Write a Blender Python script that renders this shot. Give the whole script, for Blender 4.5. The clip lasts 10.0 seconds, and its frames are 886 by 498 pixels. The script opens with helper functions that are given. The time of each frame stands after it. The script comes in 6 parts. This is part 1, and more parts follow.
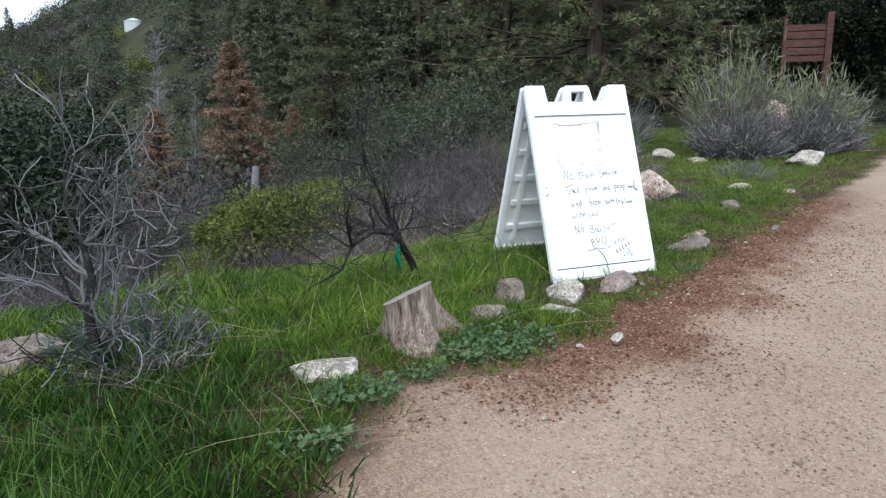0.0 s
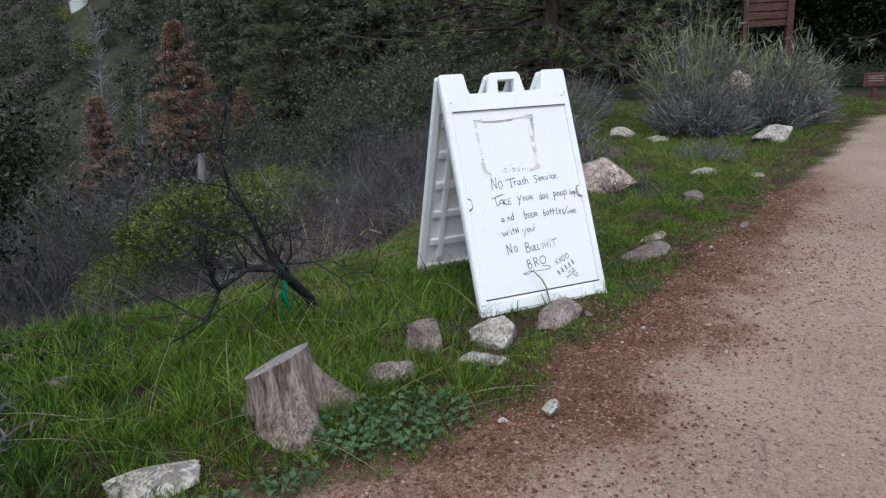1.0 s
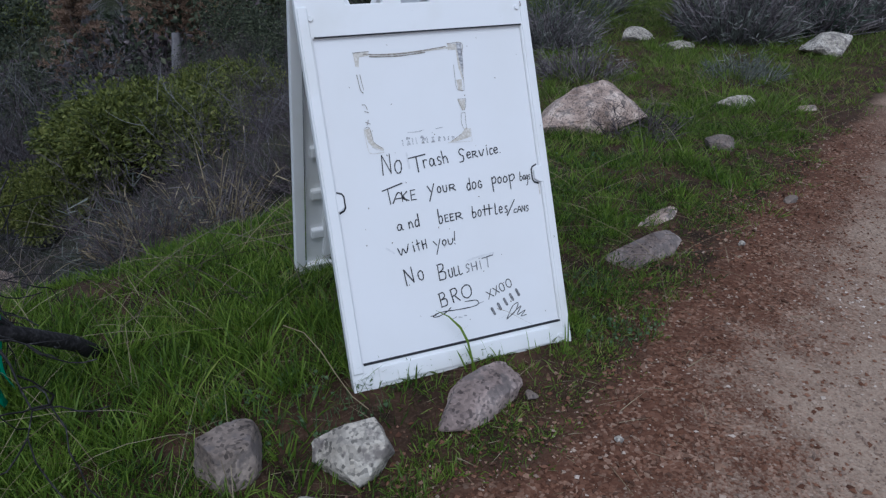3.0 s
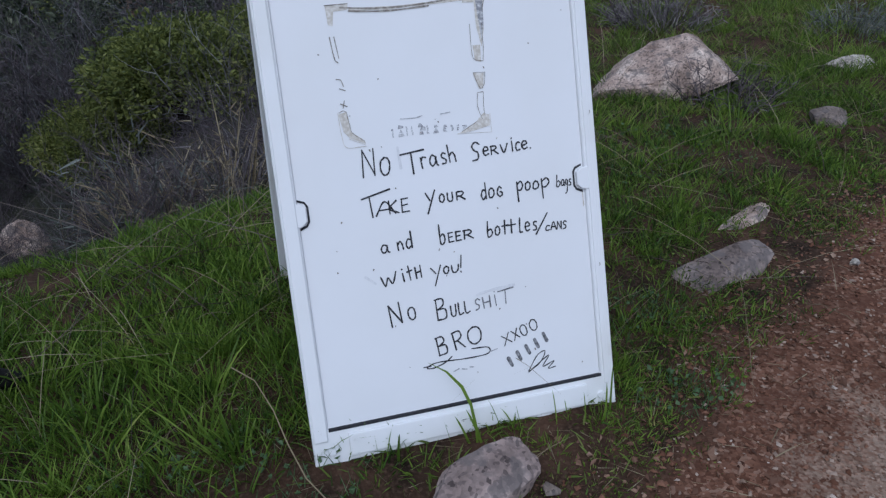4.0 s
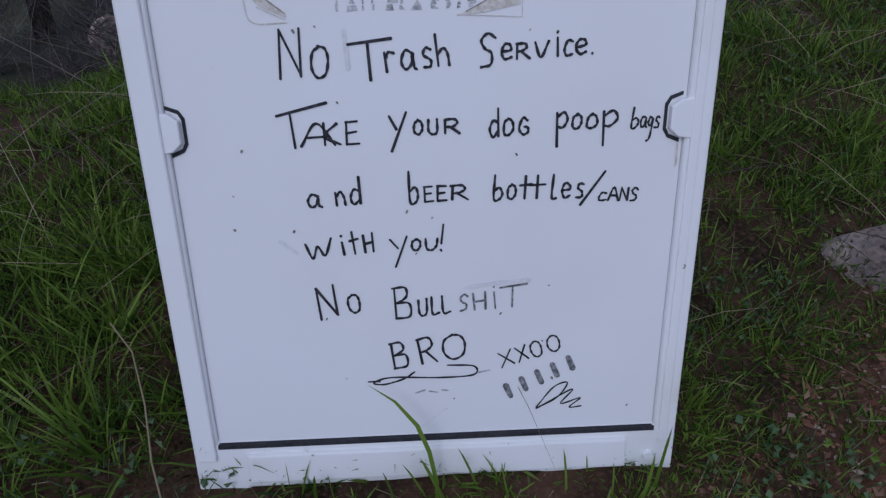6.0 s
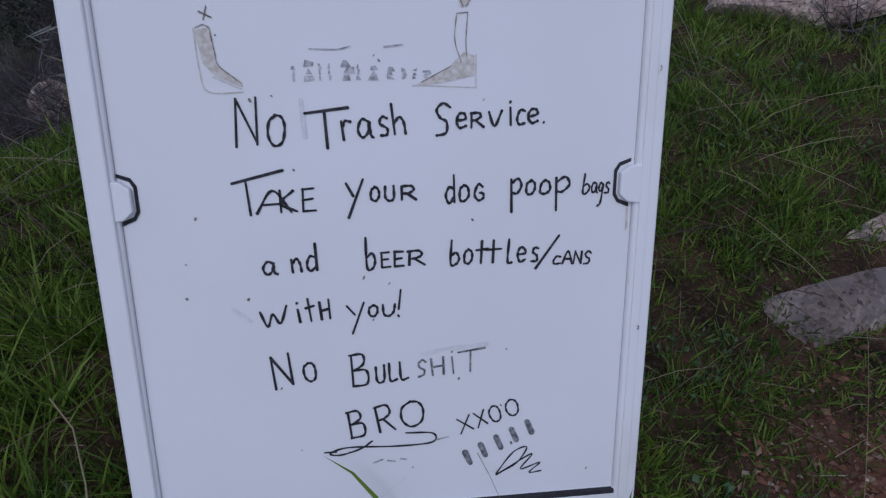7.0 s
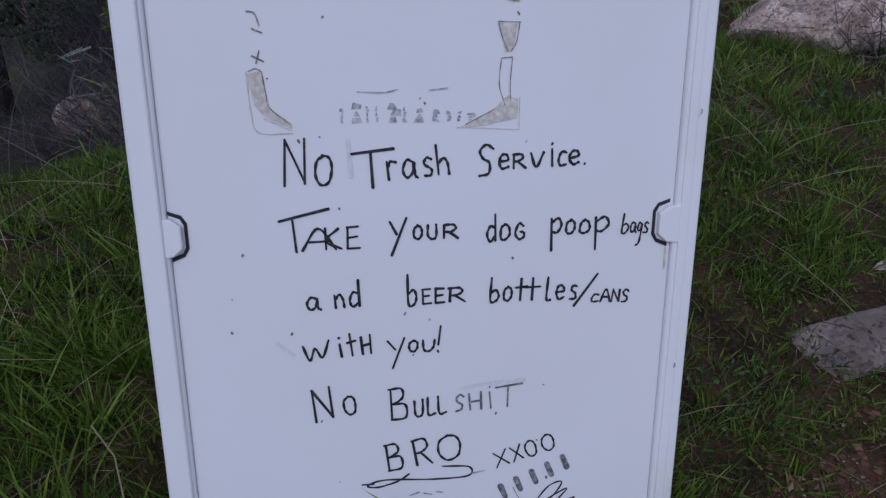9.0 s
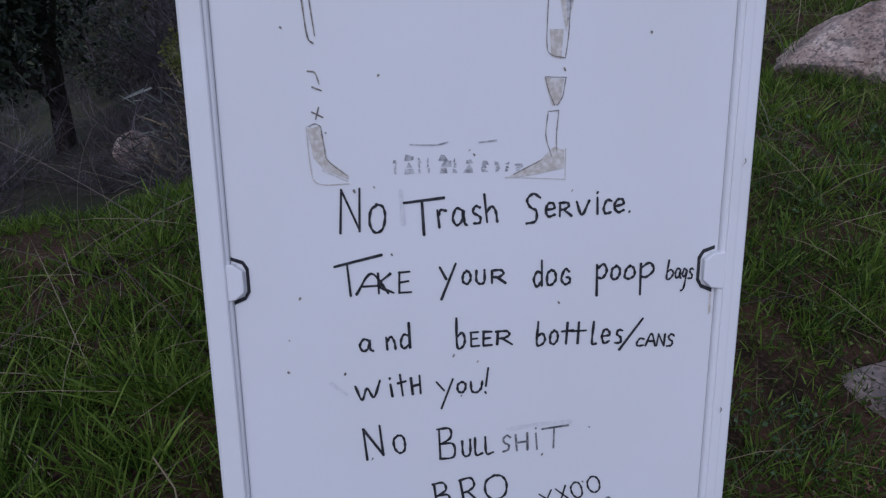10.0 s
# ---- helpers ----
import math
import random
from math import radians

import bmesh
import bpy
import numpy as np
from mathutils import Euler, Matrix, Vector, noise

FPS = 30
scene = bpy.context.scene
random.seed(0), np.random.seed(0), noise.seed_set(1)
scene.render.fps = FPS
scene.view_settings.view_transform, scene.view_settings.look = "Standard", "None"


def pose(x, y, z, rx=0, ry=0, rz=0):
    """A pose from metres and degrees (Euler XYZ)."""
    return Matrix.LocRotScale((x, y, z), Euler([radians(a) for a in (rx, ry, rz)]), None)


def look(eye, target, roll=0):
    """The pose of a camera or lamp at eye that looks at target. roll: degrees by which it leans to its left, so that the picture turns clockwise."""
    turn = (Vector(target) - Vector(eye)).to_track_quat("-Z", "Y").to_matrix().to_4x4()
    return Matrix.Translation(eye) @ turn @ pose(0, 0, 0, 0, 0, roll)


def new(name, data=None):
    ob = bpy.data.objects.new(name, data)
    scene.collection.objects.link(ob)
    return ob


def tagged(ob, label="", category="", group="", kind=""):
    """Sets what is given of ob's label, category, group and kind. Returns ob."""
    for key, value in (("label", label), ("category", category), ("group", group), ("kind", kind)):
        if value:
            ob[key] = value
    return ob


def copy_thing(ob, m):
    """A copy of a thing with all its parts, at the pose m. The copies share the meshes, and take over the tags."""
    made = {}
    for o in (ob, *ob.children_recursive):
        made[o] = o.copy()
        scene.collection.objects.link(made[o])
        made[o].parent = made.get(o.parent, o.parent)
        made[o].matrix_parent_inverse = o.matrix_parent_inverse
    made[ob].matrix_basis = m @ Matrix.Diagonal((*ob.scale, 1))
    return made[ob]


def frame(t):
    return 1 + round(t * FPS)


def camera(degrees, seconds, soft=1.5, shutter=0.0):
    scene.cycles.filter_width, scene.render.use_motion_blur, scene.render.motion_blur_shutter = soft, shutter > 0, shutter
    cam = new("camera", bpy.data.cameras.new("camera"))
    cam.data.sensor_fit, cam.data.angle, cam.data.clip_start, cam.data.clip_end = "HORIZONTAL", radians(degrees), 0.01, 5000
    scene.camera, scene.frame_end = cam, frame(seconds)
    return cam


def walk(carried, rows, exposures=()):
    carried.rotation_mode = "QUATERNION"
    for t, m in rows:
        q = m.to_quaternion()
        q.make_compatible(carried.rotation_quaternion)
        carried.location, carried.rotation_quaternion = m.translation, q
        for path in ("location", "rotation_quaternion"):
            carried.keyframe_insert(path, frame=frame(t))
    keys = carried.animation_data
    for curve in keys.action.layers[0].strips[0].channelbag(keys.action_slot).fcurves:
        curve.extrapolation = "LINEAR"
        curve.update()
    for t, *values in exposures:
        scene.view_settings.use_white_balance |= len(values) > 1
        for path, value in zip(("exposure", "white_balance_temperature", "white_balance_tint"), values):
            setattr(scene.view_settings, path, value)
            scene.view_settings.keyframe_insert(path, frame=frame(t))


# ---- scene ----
cam = camera(63.4, 10.0, soft=1.3)
PATH = [
    (0, (-2.033, -3.269, 1.082), (-1.406, -1.427, 0.62), -1.4),
    (0.5, (-1.797, -2.965, 1.118), (-1.03, -1.182, 0.632), -2.0),
    (1, (-1.502, -2.673, 1.141), (-0.809, -0.875, 0.606), -3.1),
    (1.5, (-1.262, -2.354, 1.128), (-0.462, -0.624, 0.522), -2.7),
    (2, (-1.051, -2.083, 1.159), (-0.198, -0.387, 0.53), -2.3),
    (2.5, (-0.803, -1.836, 1.164), (-0.198, -0.051, 0.492), -1.1),
    (2.7, (-0.716, -1.731, 1.151), (-0.094, 0.017, 0.406), -2.1),
    (3.8, (-0.384, -1.146, 1.095), (0.126, 0.542, 0.152), -0.7),
    (4, (-0.307, -1.084, 1.073), (0.104, 0.613, 0.099), -1.7),
    (4.5, (-0.194, -0.89, 1.059), (0.059, 0.793, 0.009), -2.1),
    (5, (-0.127, -0.719, 1.031), (0.055, 0.847, -0.199), -1.6),
    (5.5, (-0.053, -0.598, 0.993), (0.066, 0.936, -0.284), -1.5),
    (6, (0.02, -0.529, 0.926), (0.02, 0.935, -0.437), -1.4),
    (6.2, (0.018, -0.523, 0.913), (0.07, 1.008, -0.372), 0.2),
    (7.5, (-0.005, -0.528, 0.947), (0.162, 1.04, -0.283), 1.2),
    (8, (-0.021, -0.523, 0.955), (0.122, 1.046, -0.277), 1.0),
    (8.5, (-0.023, -0.513, 0.953), (0.144, 1.06, -0.27), 1.9),
    (9, (-0.027, -0.517, 0.961), (0.095, 1.075, -0.244), 1.3),
    (9.5, (-0.023, -0.522, 0.975), (0.07, 1.099, -0.192), 0.5),
    (10, (-0.035, -0.53, 0.996), (-0.03, 1.112, -0.146), -0.9),
]
EXPOSURES = [(0, 1.15, 5850, 4), (0.5, 0.9, 5830, 5), (1.0, 0.6, 5810, 6), (1.5, 0.5, 5780, 7), (2.0, 0.42, 5700, 8), (2.5, 0.12, 5500, 8), (4.0, 0.0, 5300, 9), (5.0, -0.3, 5250, 12), (6.0, -0.48, 5250, 16), (7.5, -0.5, 5280, 18), (10.0, -0.5, 5280, 19)]
walk(cam, [(t, look(eye, target, roll)) for t, eye, target, roll in PATH], EXPOSURES)

# ---- light: an overcast sky with a veiled sun high behind the walker ----
SUN_EL, SUN_AZ = radians(52), radians(200)
world = bpy.data.worlds.new("overcast_sky")
scene.world = world
world.use_nodes = True
wn = world.node_tree
sky = wn.nodes.new("ShaderNodeTexSky")
sky.sky_type, sky.sun_disc = "NISHITA", False
sky.sun_elevation, sky.sun_rotation, sky.dust_density, sky.air_density = SUN_EL, SUN_AZ, 4.0, 1.0
haze = wn.nodes.new("ShaderNodeMix")
haze.data_type = "RGBA"
haze.inputs[0].default_value = 0.65
haze.inputs[7].default_value = (9.0, 9.3, 10.0, 1)
wn.links.new(sky.outputs[0], haze.inputs[6])
wn.links.new(haze.outputs[2], wn.nodes["Background"].inputs[0])
wn.nodes["Background"].inputs[1].default_value = 0.085
sun = new("sun", bpy.data.lights.new("sun", "SUN"))
sun.data.energy, sun.data.angle, sun.data.color = 0.9, radians(25), (1, 0.97, 0.92)
sun_way = Vector((math.sin(SUN_AZ) * math.cos(SUN_EL), math.cos(SUN_AZ) * math.cos(SUN_EL), math.sin(SUN_EL)))
sun.matrix_world = look(sun_way * 50, (0, 0, 0))

# ---- materials ----


def material(name, rough=0.8, spec=0.3):
    m = bpy.data.materials.new(name)
    m.use_nodes = True
    b = m.node_tree.nodes["Principled BSDF"]
    b.inputs["Roughness"].default_value = rough
    b.inputs["Specular IOR Level"].default_value = spec
    return m, m.node_tree.nodes, m.node_tree.links, b


def ramp(n, l, source, stops):
    r = n.new("ShaderNodeValToRGB")
    while len(r.color_ramp.elements) < len(stops):
        r.color_ramp.elements.new(0.5)
    for e, (p, c) in zip(r.color_ramp.elements, stops):
        e.position, e.color = p, (*c, 1)
    l.new(source, r.inputs[0])
    return r.outputs[0]


def noise_tex(n, l, coords, scale, detail=4.0, stretch=None):
    t = n.new("ShaderNodeTexNoise")
    t.inputs["Scale"].default_value, t.inputs["Detail"].default_value = scale, detail
    if stretch:
        mp = n.new("ShaderNodeMapping")
        mp.inputs["Scale"].default_value = stretch
        l.new(coords, mp.inputs[0])
        coords = mp.outputs[0]
    l.new(coords, t.inputs["Vector"])
    return t.outputs["Fac"]


def mixed(n, l, fac, a, b, blend="MIX"):
    x = n.new("ShaderNodeMix")
    x.data_type, x.blend_type = "RGBA", blend
    for src, i in ((fac, 0), (a, 6), (b, 7)):
        if isinstance(src, float):
            x.inputs[i].default_value = src
        elif isinstance(src, tuple):
            x.inputs[i].default_value = (*src, 1)
        else:
            l.new(src, x.inputs[i])
    return x.outputs[2]


def bump(n, l, b, height, strength=0.4, distance=0.01):
    k = n.new("ShaderNodeBump")
    k.inputs["Strength"].default_value, k.inputs["Distance"].default_value = strength, distance
    l.new(height, k.inputs["Height"])
    l.new(k.outputs[0], b.inputs["Normal"])


def two_tone(name, stops, scale, rough=0.85, spec=0.25, relief=0.3, depth=0.01, stretch=None, fine=8.0):
    """A surface whose colour runs through stops by noise at two scales."""
    m, n, l, b = material(name, rough, spec)
    co = n.new("ShaderNodeTexCoord").outputs["Object"]
    big, small = noise_tex(n, l, co, scale, 5, stretch), noise_tex(n, l, co, scale * fine, 6, stretch)
    add = n.new("ShaderNodeMath")
    add.operation = "MULTIPLY_ADD"
    l.new(small, add.inputs[0])
    add.inputs[1].default_value = 0.5
    half = n.new("ShaderNodeMath")
    half.operation = "MULTIPLY"
    half.inputs[1].default_value = 0.5
    l.new(big, half.inputs[0])
    l.new(half.outputs[0], add.inputs[2])
    l.new(ramp(n, l, add.outputs[0], stops), b.inputs["Base Color"])
    bump(n, l, b, small, relief, depth)
    return m


def leafy(name, stops, rough=0.6, through_light=0.25, patch=1.2, spec=0.25):
    """Blades and leaves: each piece takes its own tone, and patches vary over the ground."""
    m, n, l, b = material(name, rough, spec)
    g = n.new("ShaderNodeNewGeometry")
    co = n.new("ShaderNodeTexCoord").outputs["Object"]
    big = noise_tex(n, l, co, patch, 3)
    a = n.new("ShaderNodeMath")
    a.operation = "MULTIPLY_ADD"
    l.new(g.outputs["Random Per Island"], a.inputs[0])
    a.inputs[1].default_value = 0.6
    h = n.new("ShaderNodeMath")
    h.operation = "MULTIPLY_ADD"
    l.new(big, h.inputs[0])
    h.inputs[1].default_value, h.inputs[2].default_value = 0.9, -0.25
    l.new(h.outputs[0], a.inputs[2])
    col = ramp(n, l, a.outputs[0], stops)
    l.new(col, b.inputs["Base Color"])
    tr = n.new("ShaderNodeBsdfTranslucent")
    l.new(col, tr.inputs[0])
    mx = n.new("ShaderNodeMixShader")
    mx.inputs[0].default_value = through_light
    l.new(b.outputs[0], mx.inputs[1])
    l.new(tr.outputs[0], mx.inputs[2])
    l.new(mx.outputs[0], n["Material Output"].inputs[0])
    return m


def ground_material():
    m, n, l, b = material("ground", 0.95, 0.15)
    co = n.new("ShaderNodeTexCoord").outputs["Object"]

    def attr(name):
        a = n.new("ShaderNodeAttribute")
        a.attribute_name = name
        return a.outputs["Fac"]
    vor = n.new("ShaderNodeTexVoronoi")
    vor.inputs["Scale"].default_value = 110
    l.new(co, vor.inputs["Vector"])
    vor2 = n.new("ShaderNodeTexVoronoi")
    vor2.inputs["Scale"].default_value = 190
    l.new(co, vor2.inputs["Vector"])
    fine, mid, wide = noise_tex(n, l, co, 120, 4), noise_tex(n, l, co, 9, 5), noise_tex(n, l, co, 0.9, 3)
    grain = ramp(n, l, vor.outputs["Color"], [(0.0, (0.125, 0.085, 0.062)), (0.35, (0.265, 0.19, 0.143)), (0.75, (0.38, 0.283, 0.213)), (1.0, (0.52, 0.43, 0.35))])
    grain2 = ramp(n, l, vor2.outputs["Color"], [(0.0, (0.17, 0.115, 0.085)), (0.6, (0.31, 0.225, 0.17)), (1.0, (0.42, 0.33, 0.26))])
    path = mixed(n, l, 0.55, grain, grain2)
    path = mixed(n, l, ramp(n, l, mid, [(0.45, (0, 0, 0)), (0.8, (0.7, 0.7, 0.7))]), path, (0.345, 0.258, 0.192))
    path = mixed(n, l, ramp(n, l, wide, [(0.4, (0, 0, 0)), (0.7, (0.5, 0.5, 0.5))]), path, (0.43, 0.335, 0.253))
    chips = ramp(n, l, vor.outputs["Color"], [(0.0, (0.034, 0.014, 0.008)), (0.4, (0.11, 0.05, 0.03)), (0.7, (0.19, 0.096, 0.062)), (1.0, (0.37, 0.25, 0.185))])
    red = mixed(n, l, ramp(n, l, mid, [(0.4, (0, 0, 0)), (0.7, (1, 1, 1))]), chips, (0.1, 0.045, 0.028))
    soil = mixed(n, l, ramp(n, l, mid, [(0.3, (0, 0, 0)), (0.7, (1, 1, 1))]), (0.012, 0.008, 0.005), (0.07, 0.038, 0.024))
    soil = mixed(n, l, ramp(n, l, fine, [(0.5, (0, 0, 0)), (0.75, (0.6, 0.6, 0.6))]), soil, (0.12, 0.078, 0.052))
    far = mixed(n, l, ramp(n, l, noise_tex(n, l, co, 0.35, 8), [(0.35, (0, 0, 0)), (0.65, (1, 1, 1))]), (0.016, 0.02, 0.01), (0.05, 0.05, 0.026))
    share = n.new("ShaderNodeMath")
    share.operation = "MULTIPLY_ADD"
    l.new(vor2.outputs["Color"], share.inputs[0])
    share.inputs[1].default_value = 0.6
    l.new(attr("red"), share.inputs[2])
    col = mixed(n, l, ramp(n, l, share.outputs[0], [(0.3, (0, 0, 0)), (1.4, (1, 1, 1))]), path, red)
    col = mixed(n, l, attr("grassy"), col, soil)
    col = mixed(n, l, attr("far"), col, far)
    l.new(col, b.inputs["Base Color"])
    bump(n, l, b, vor.outputs["Distance"], 0.5, 0.006)
    return m


def granite(name, stops):
    m, n, l, b = material(name, 0.9, 0.25)
    co = n.new("ShaderNodeTexCoord").outputs["Object"]
    base = ramp(n, l, noise_tex(n, l, co, 9, 6), stops)
    speck = n.new("ShaderNodeTexVoronoi")
    speck.inputs["Scale"].default_value = 130
    l.new(co, speck.inputs["Vector"])
    dark = ramp(n, l, speck.outputs["Color"], [(0.1, (0.16, 0.15, 0.15)), (0.35, (0.75, 0.73, 0.72)), (0.9, (1.25, 1.2, 1.15))])
    col = mixed(n, l, 0.8, base, dark, "MULTIPLY")
    lichen = ramp(n, l, noise_tex(n, l, co, 22, 6), [(0.52, (0, 0, 0)), (0.6, (0.75, 0.75, 0.75))])
    col = mixed(n, l, lichen, col, (0.13, 0.11, 0.105))
    l.new(col, b.inputs["Base Color"])
    bump(n, l, b, noise_tex(n, l, co, 45, 8), 0.6, 0.012)
    return m


def plastic():
    m, n, l, b = material("white_plastic", 0.42, 0.4)
    co = n.new("ShaderNodeTexCoord").outputs["Object"]
    dirt = ramp(n, l, noise_tex(n, l, co, 5, 7), [(0.5, (0.80, 0.80, 0.81)), (0.72, (0.74, 0.735, 0.72)), (0.9, (0.55, 0.52, 0.47))])
    spots = ramp(n, l, noise_tex(n, l, co, 60, 3), [(0.2, (0.45, 0.42, 0.38)), (0.255, (1, 1, 1))])
    l.new(mixed(n, l, 1.0, dirt, spots, "MULTIPLY"), b.inputs["Base Color"])
    bump(n, l, b, noise_tex(n, l, co, 300, 2), 0.08, 0.001)
    return m


def sheet():
    m, n, l, b = material("white_sheet", 0.35, 0.45)
    co = n.new("ShaderNodeTexCoord").outputs["Object"]
    dirt = ramp(n, l, noise_tex(n, l, co, 3, 6), [(0.35, (0.80, 0.80, 0.82)), (0.8, (0.755, 0.75, 0.75))])
    spots = ramp(n, l, noise_tex(n, l, co, 45, 2), [(0.16, (0.5, 0.48, 0.44)), (0.2, (1, 1, 1))])
    l.new(mixed(n, l, 1.0, dirt, spots, "MULTIPLY"), b.inputs["Base Color"])
    return m


def ink(name, c, worn):
    m, n, l, b = material(name, 0.55, 0.3)
    co = n.new("ShaderNodeTexCoord").outputs["Object"]
    l.new(ramp(n, l, noise_tex(n, l, co, 160, 4), [(0.4, c), (0.75, worn)]), b.inputs["Base Color"])
    return m


GROUND = ground_material()
PLASTIC, SHEET = plastic(), sheet()
INK, INK_FADED = ink("marker_ink", (0.012, 0.012, 0.015), (0.06, 0.06, 0.07)), ink("faded_ink", (0.10, 0.10, 0.11), (0.42, 0.42, 0.44))
RESIDUE = ink("tape_residue", (0.52, 0.475, 0.415), (0.775, 0.755, 0.72))
RESIDUE_DARK = ink("dirty_glue", (0.15, 0.125, 0.105), (0.52, 0.49, 0.44))
FAINT = ink("faint_smear", (0.66, 0.66, 0.68), (0.78, 0.78, 0.8))
PRINT = ink("faded_print", (0.26, 0.26, 0.28), (0.72, 0.72, 0.74))
# near-black tone that paints the shade inside the sign's slots
SHADOW_GAP = two_tone("gap_shade", [(0.3, (0.015, 0.015, 0.02)), (0.7, (0.05, 0.05, 0.055))], 20)
ROCK_GREY = granite("grey_granite", [(0.3, (0.092, 0.074, 0.064)), (0.5, (0.208, 0.17, 0.148)), (0.7, (0.36, 0.305, 0.267))])
ROCK_RUST = granite("reddish_granite", [(0.3, (0.09, 0.07, 0.062)), (0.5, (0.185, 0.147, 0.133)), (0.7, (0.32, 0.268, 0.245))])
ROCK_MAUVE = granite("grey_pink_granite", [(0.3, (0.12, 0.092, 0.084)), (0.5, (0.27, 0.212, 0.195)), (0.7, (0.44, 0.37, 0.345))])
ROCK_PINK = granite("pink_granite", [(0.3, (0.20, 0.145, 0.12)), (0.5, (0.42, 0.325, 0.275)), (0.7, (0.66, 0.56, 0.49))])
ROCK_WHITE = granite("white_granite", [(0.3, (0.21, 0.19, 0.165)), (0.5, (0.43, 0.395, 0.345)), (0.7, (0.63, 0.595, 0.535))])
PEBBLE = leafy("pebble", [(0.05, (0.10, 0.07, 0.055)), (0.35, (0.22, 0.155, 0.12)), (0.75, (0.36, 0.27, 0.21)), (1.0, (0.62, 0.54, 0.48))], 0.9, 0.0)
CHIP = leafy("red_chip", [(0.05, (0.04, 0.017, 0.01)), (0.4, (0.12, 0.053, 0.031)), (0.75, (0.2, 0.1, 0.063)), (1.0, (0.38, 0.26, 0.19))], 0.9, 0.0)
GRASS = leafy("fresh_grass", [(0.0, (0.025, 0.045, 0.006)), (0.25, (0.07, 0.126, 0.014)), (0.6, (0.16, 0.248, 0.033)), (0.88, (0.24, 0.325, 0.056)), (1.0, (0.40, 0.35, 0.13))], 0.5, 0.38, 3.5)
# deep green, darkened further to carry the shade on the left-hand grass
GRASS_DEEP_SHADED = leafy("deep_shaded_grass", [(0.0, (0.006, 0.016, 0.003)), (0.35, (0.024, 0.055, 0.008)), (0.7, (0.065, 0.132, 0.02)), (0.97, (0.15, 0.22, 0.045))], 0.45, 0.3, 2.2)
GRASS_SHORT = leafy("short_grass", [(0.0, (0.035, 0.055, 0.010)), (0.35, (0.085, 0.125, 0.02)), (0.7, (0.15, 0.2, 0.042)), (0.95, (0.27, 0.25, 0.09))], 0.6, 0.3, 2.5)
STRAW = leafy("dry_stalk", [(0.0, (0.12, 0.09, 0.05)), (0.5, (0.26, 0.21, 0.13)), (1.0, (0.42, 0.36, 0.25))], 0.8, 0.1)
WEED = leafy("mallow_leaf", [(0.0, (0.04, 0.075, 0.028)), (0.5, (0.085, 0.14, 0.06)), (1.0, (0.15, 0.215, 0.105))], 0.6, 0.2)
TWIG_GREY = leafy("grey_twig", [(0.05, (0.022, 0.02, 0.022)), (0.45, (0.085, 0.08, 0.085)), (0.75, (0.22, 0.21, 0.22)), (1.0, (0.44, 0.42, 0.42))], 0.85, 0.0, 2.0)
TWIG_BURNT = two_tone("burnt_wood", [(0.3, (0.006, 0.006, 0.006)), (0.5, (0.018, 0.016, 0.017)), (0.62, (0.05, 0.046, 0.048)), (0.72, (0.17, 0.16, 0.165))], 12)
SAGE_GREEN = leafy("blue_green_sage", [(0.0, (0.02, 0.034, 0.026)), (0.4, (0.06, 0.088, 0.066)), (0.75, (0.11, 0.15, 0.115)), (0.97, (0.2, 0.24, 0.19))], 0.75, 0.15, 3.0)
DRY_TWIG = leafy("dry_twig", [(0.0, (0.03, 0.022, 0.02)), (0.45, (0.085, 0.065, 0.055)), (0.8, (0.17, 0.14, 0.12)), (1.0, (0.33, 0.28, 0.23))], 0.9, 0.0, 2.0)
TWIG_PURPLE = leafy("brush_twig", [(0.05, (0.018, 0.014, 0.016)), (0.4, (0.06, 0.048, 0.054)), (0.75, (0.14, 0.115, 0.122)), (1.0, (0.34, 0.30, 0.30))], 0.9, 0.0, 1.0)
RIBBON = two_tone("green_tape", [(0.3, (0.0, 0.14, 0.075)), (0.7, (0.005, 0.27, 0.16))], 20, 0.4, 0.4, 0.1)
STUMP_SIDE = two_tone("weathered_wood", [(0.32, (0.05, 0.035, 0.028)), (0.44, (0.15, 0.112, 0.092)), (0.55, (0.27, 0.215, 0.18)), (0.7, (0.42, 0.355, 0.30))], 7, 0.85, 0.2, 0.6, 0.02, (5, 5, 0.5), 4.0)
STUMP_TOP = two_tone("cut_wood", [(0.3, (0.11, 0.095, 0.088)), (0.5, (0.25, 0.225, 0.205)), (0.7, (0.40, 0.365, 0.33))], 14, 0.9, 0.15, 0.4, 0.006)
# weathered red-brown, with the shade of the trees darkened into the colour
PLANK_SHADED = two_tone("shaded_red_brown_plank", [(0.3, (0.035, 0.017, 0.014)), (0.5, (0.085, 0.042, 0.034)), (0.7, (0.15, 0.085, 0.07))], 4, 0.85, 0.2, 0.3, 0.01, (1, 1, 6))
BARK = two_tone("bark", [(0.3, (0.02, 0.016, 0.013)), (0.5, (0.06, 0.047, 0.038)), (0.7, (0.13, 0.105, 0.085))], 2.5, 0.95, 0.1, 0.8, 0.03, (4, 4, 0.8))
DEAD_WOOD = two_tone("silver_dead_wood", [(0.3, (0.09, 0.085, 0.09)), (0.55, (0.19, 0.18, 0.19)), (0.75, (0.30, 0.29, 0.30))], 2)
# needle tones lightened and greyed: the hillside's haze is in the colour
NEEDLE_HAZED = leafy("hazed_conifer_needles", [(0.0, (0.014, 0.02, 0.012)), (0.4, (0.07, 0.084, 0.052)), (0.75, (0.19, 0.20, 0.125)), (0.97, (0.38, 0.37, 0.26))], 0.7, 0.2, 0.9)
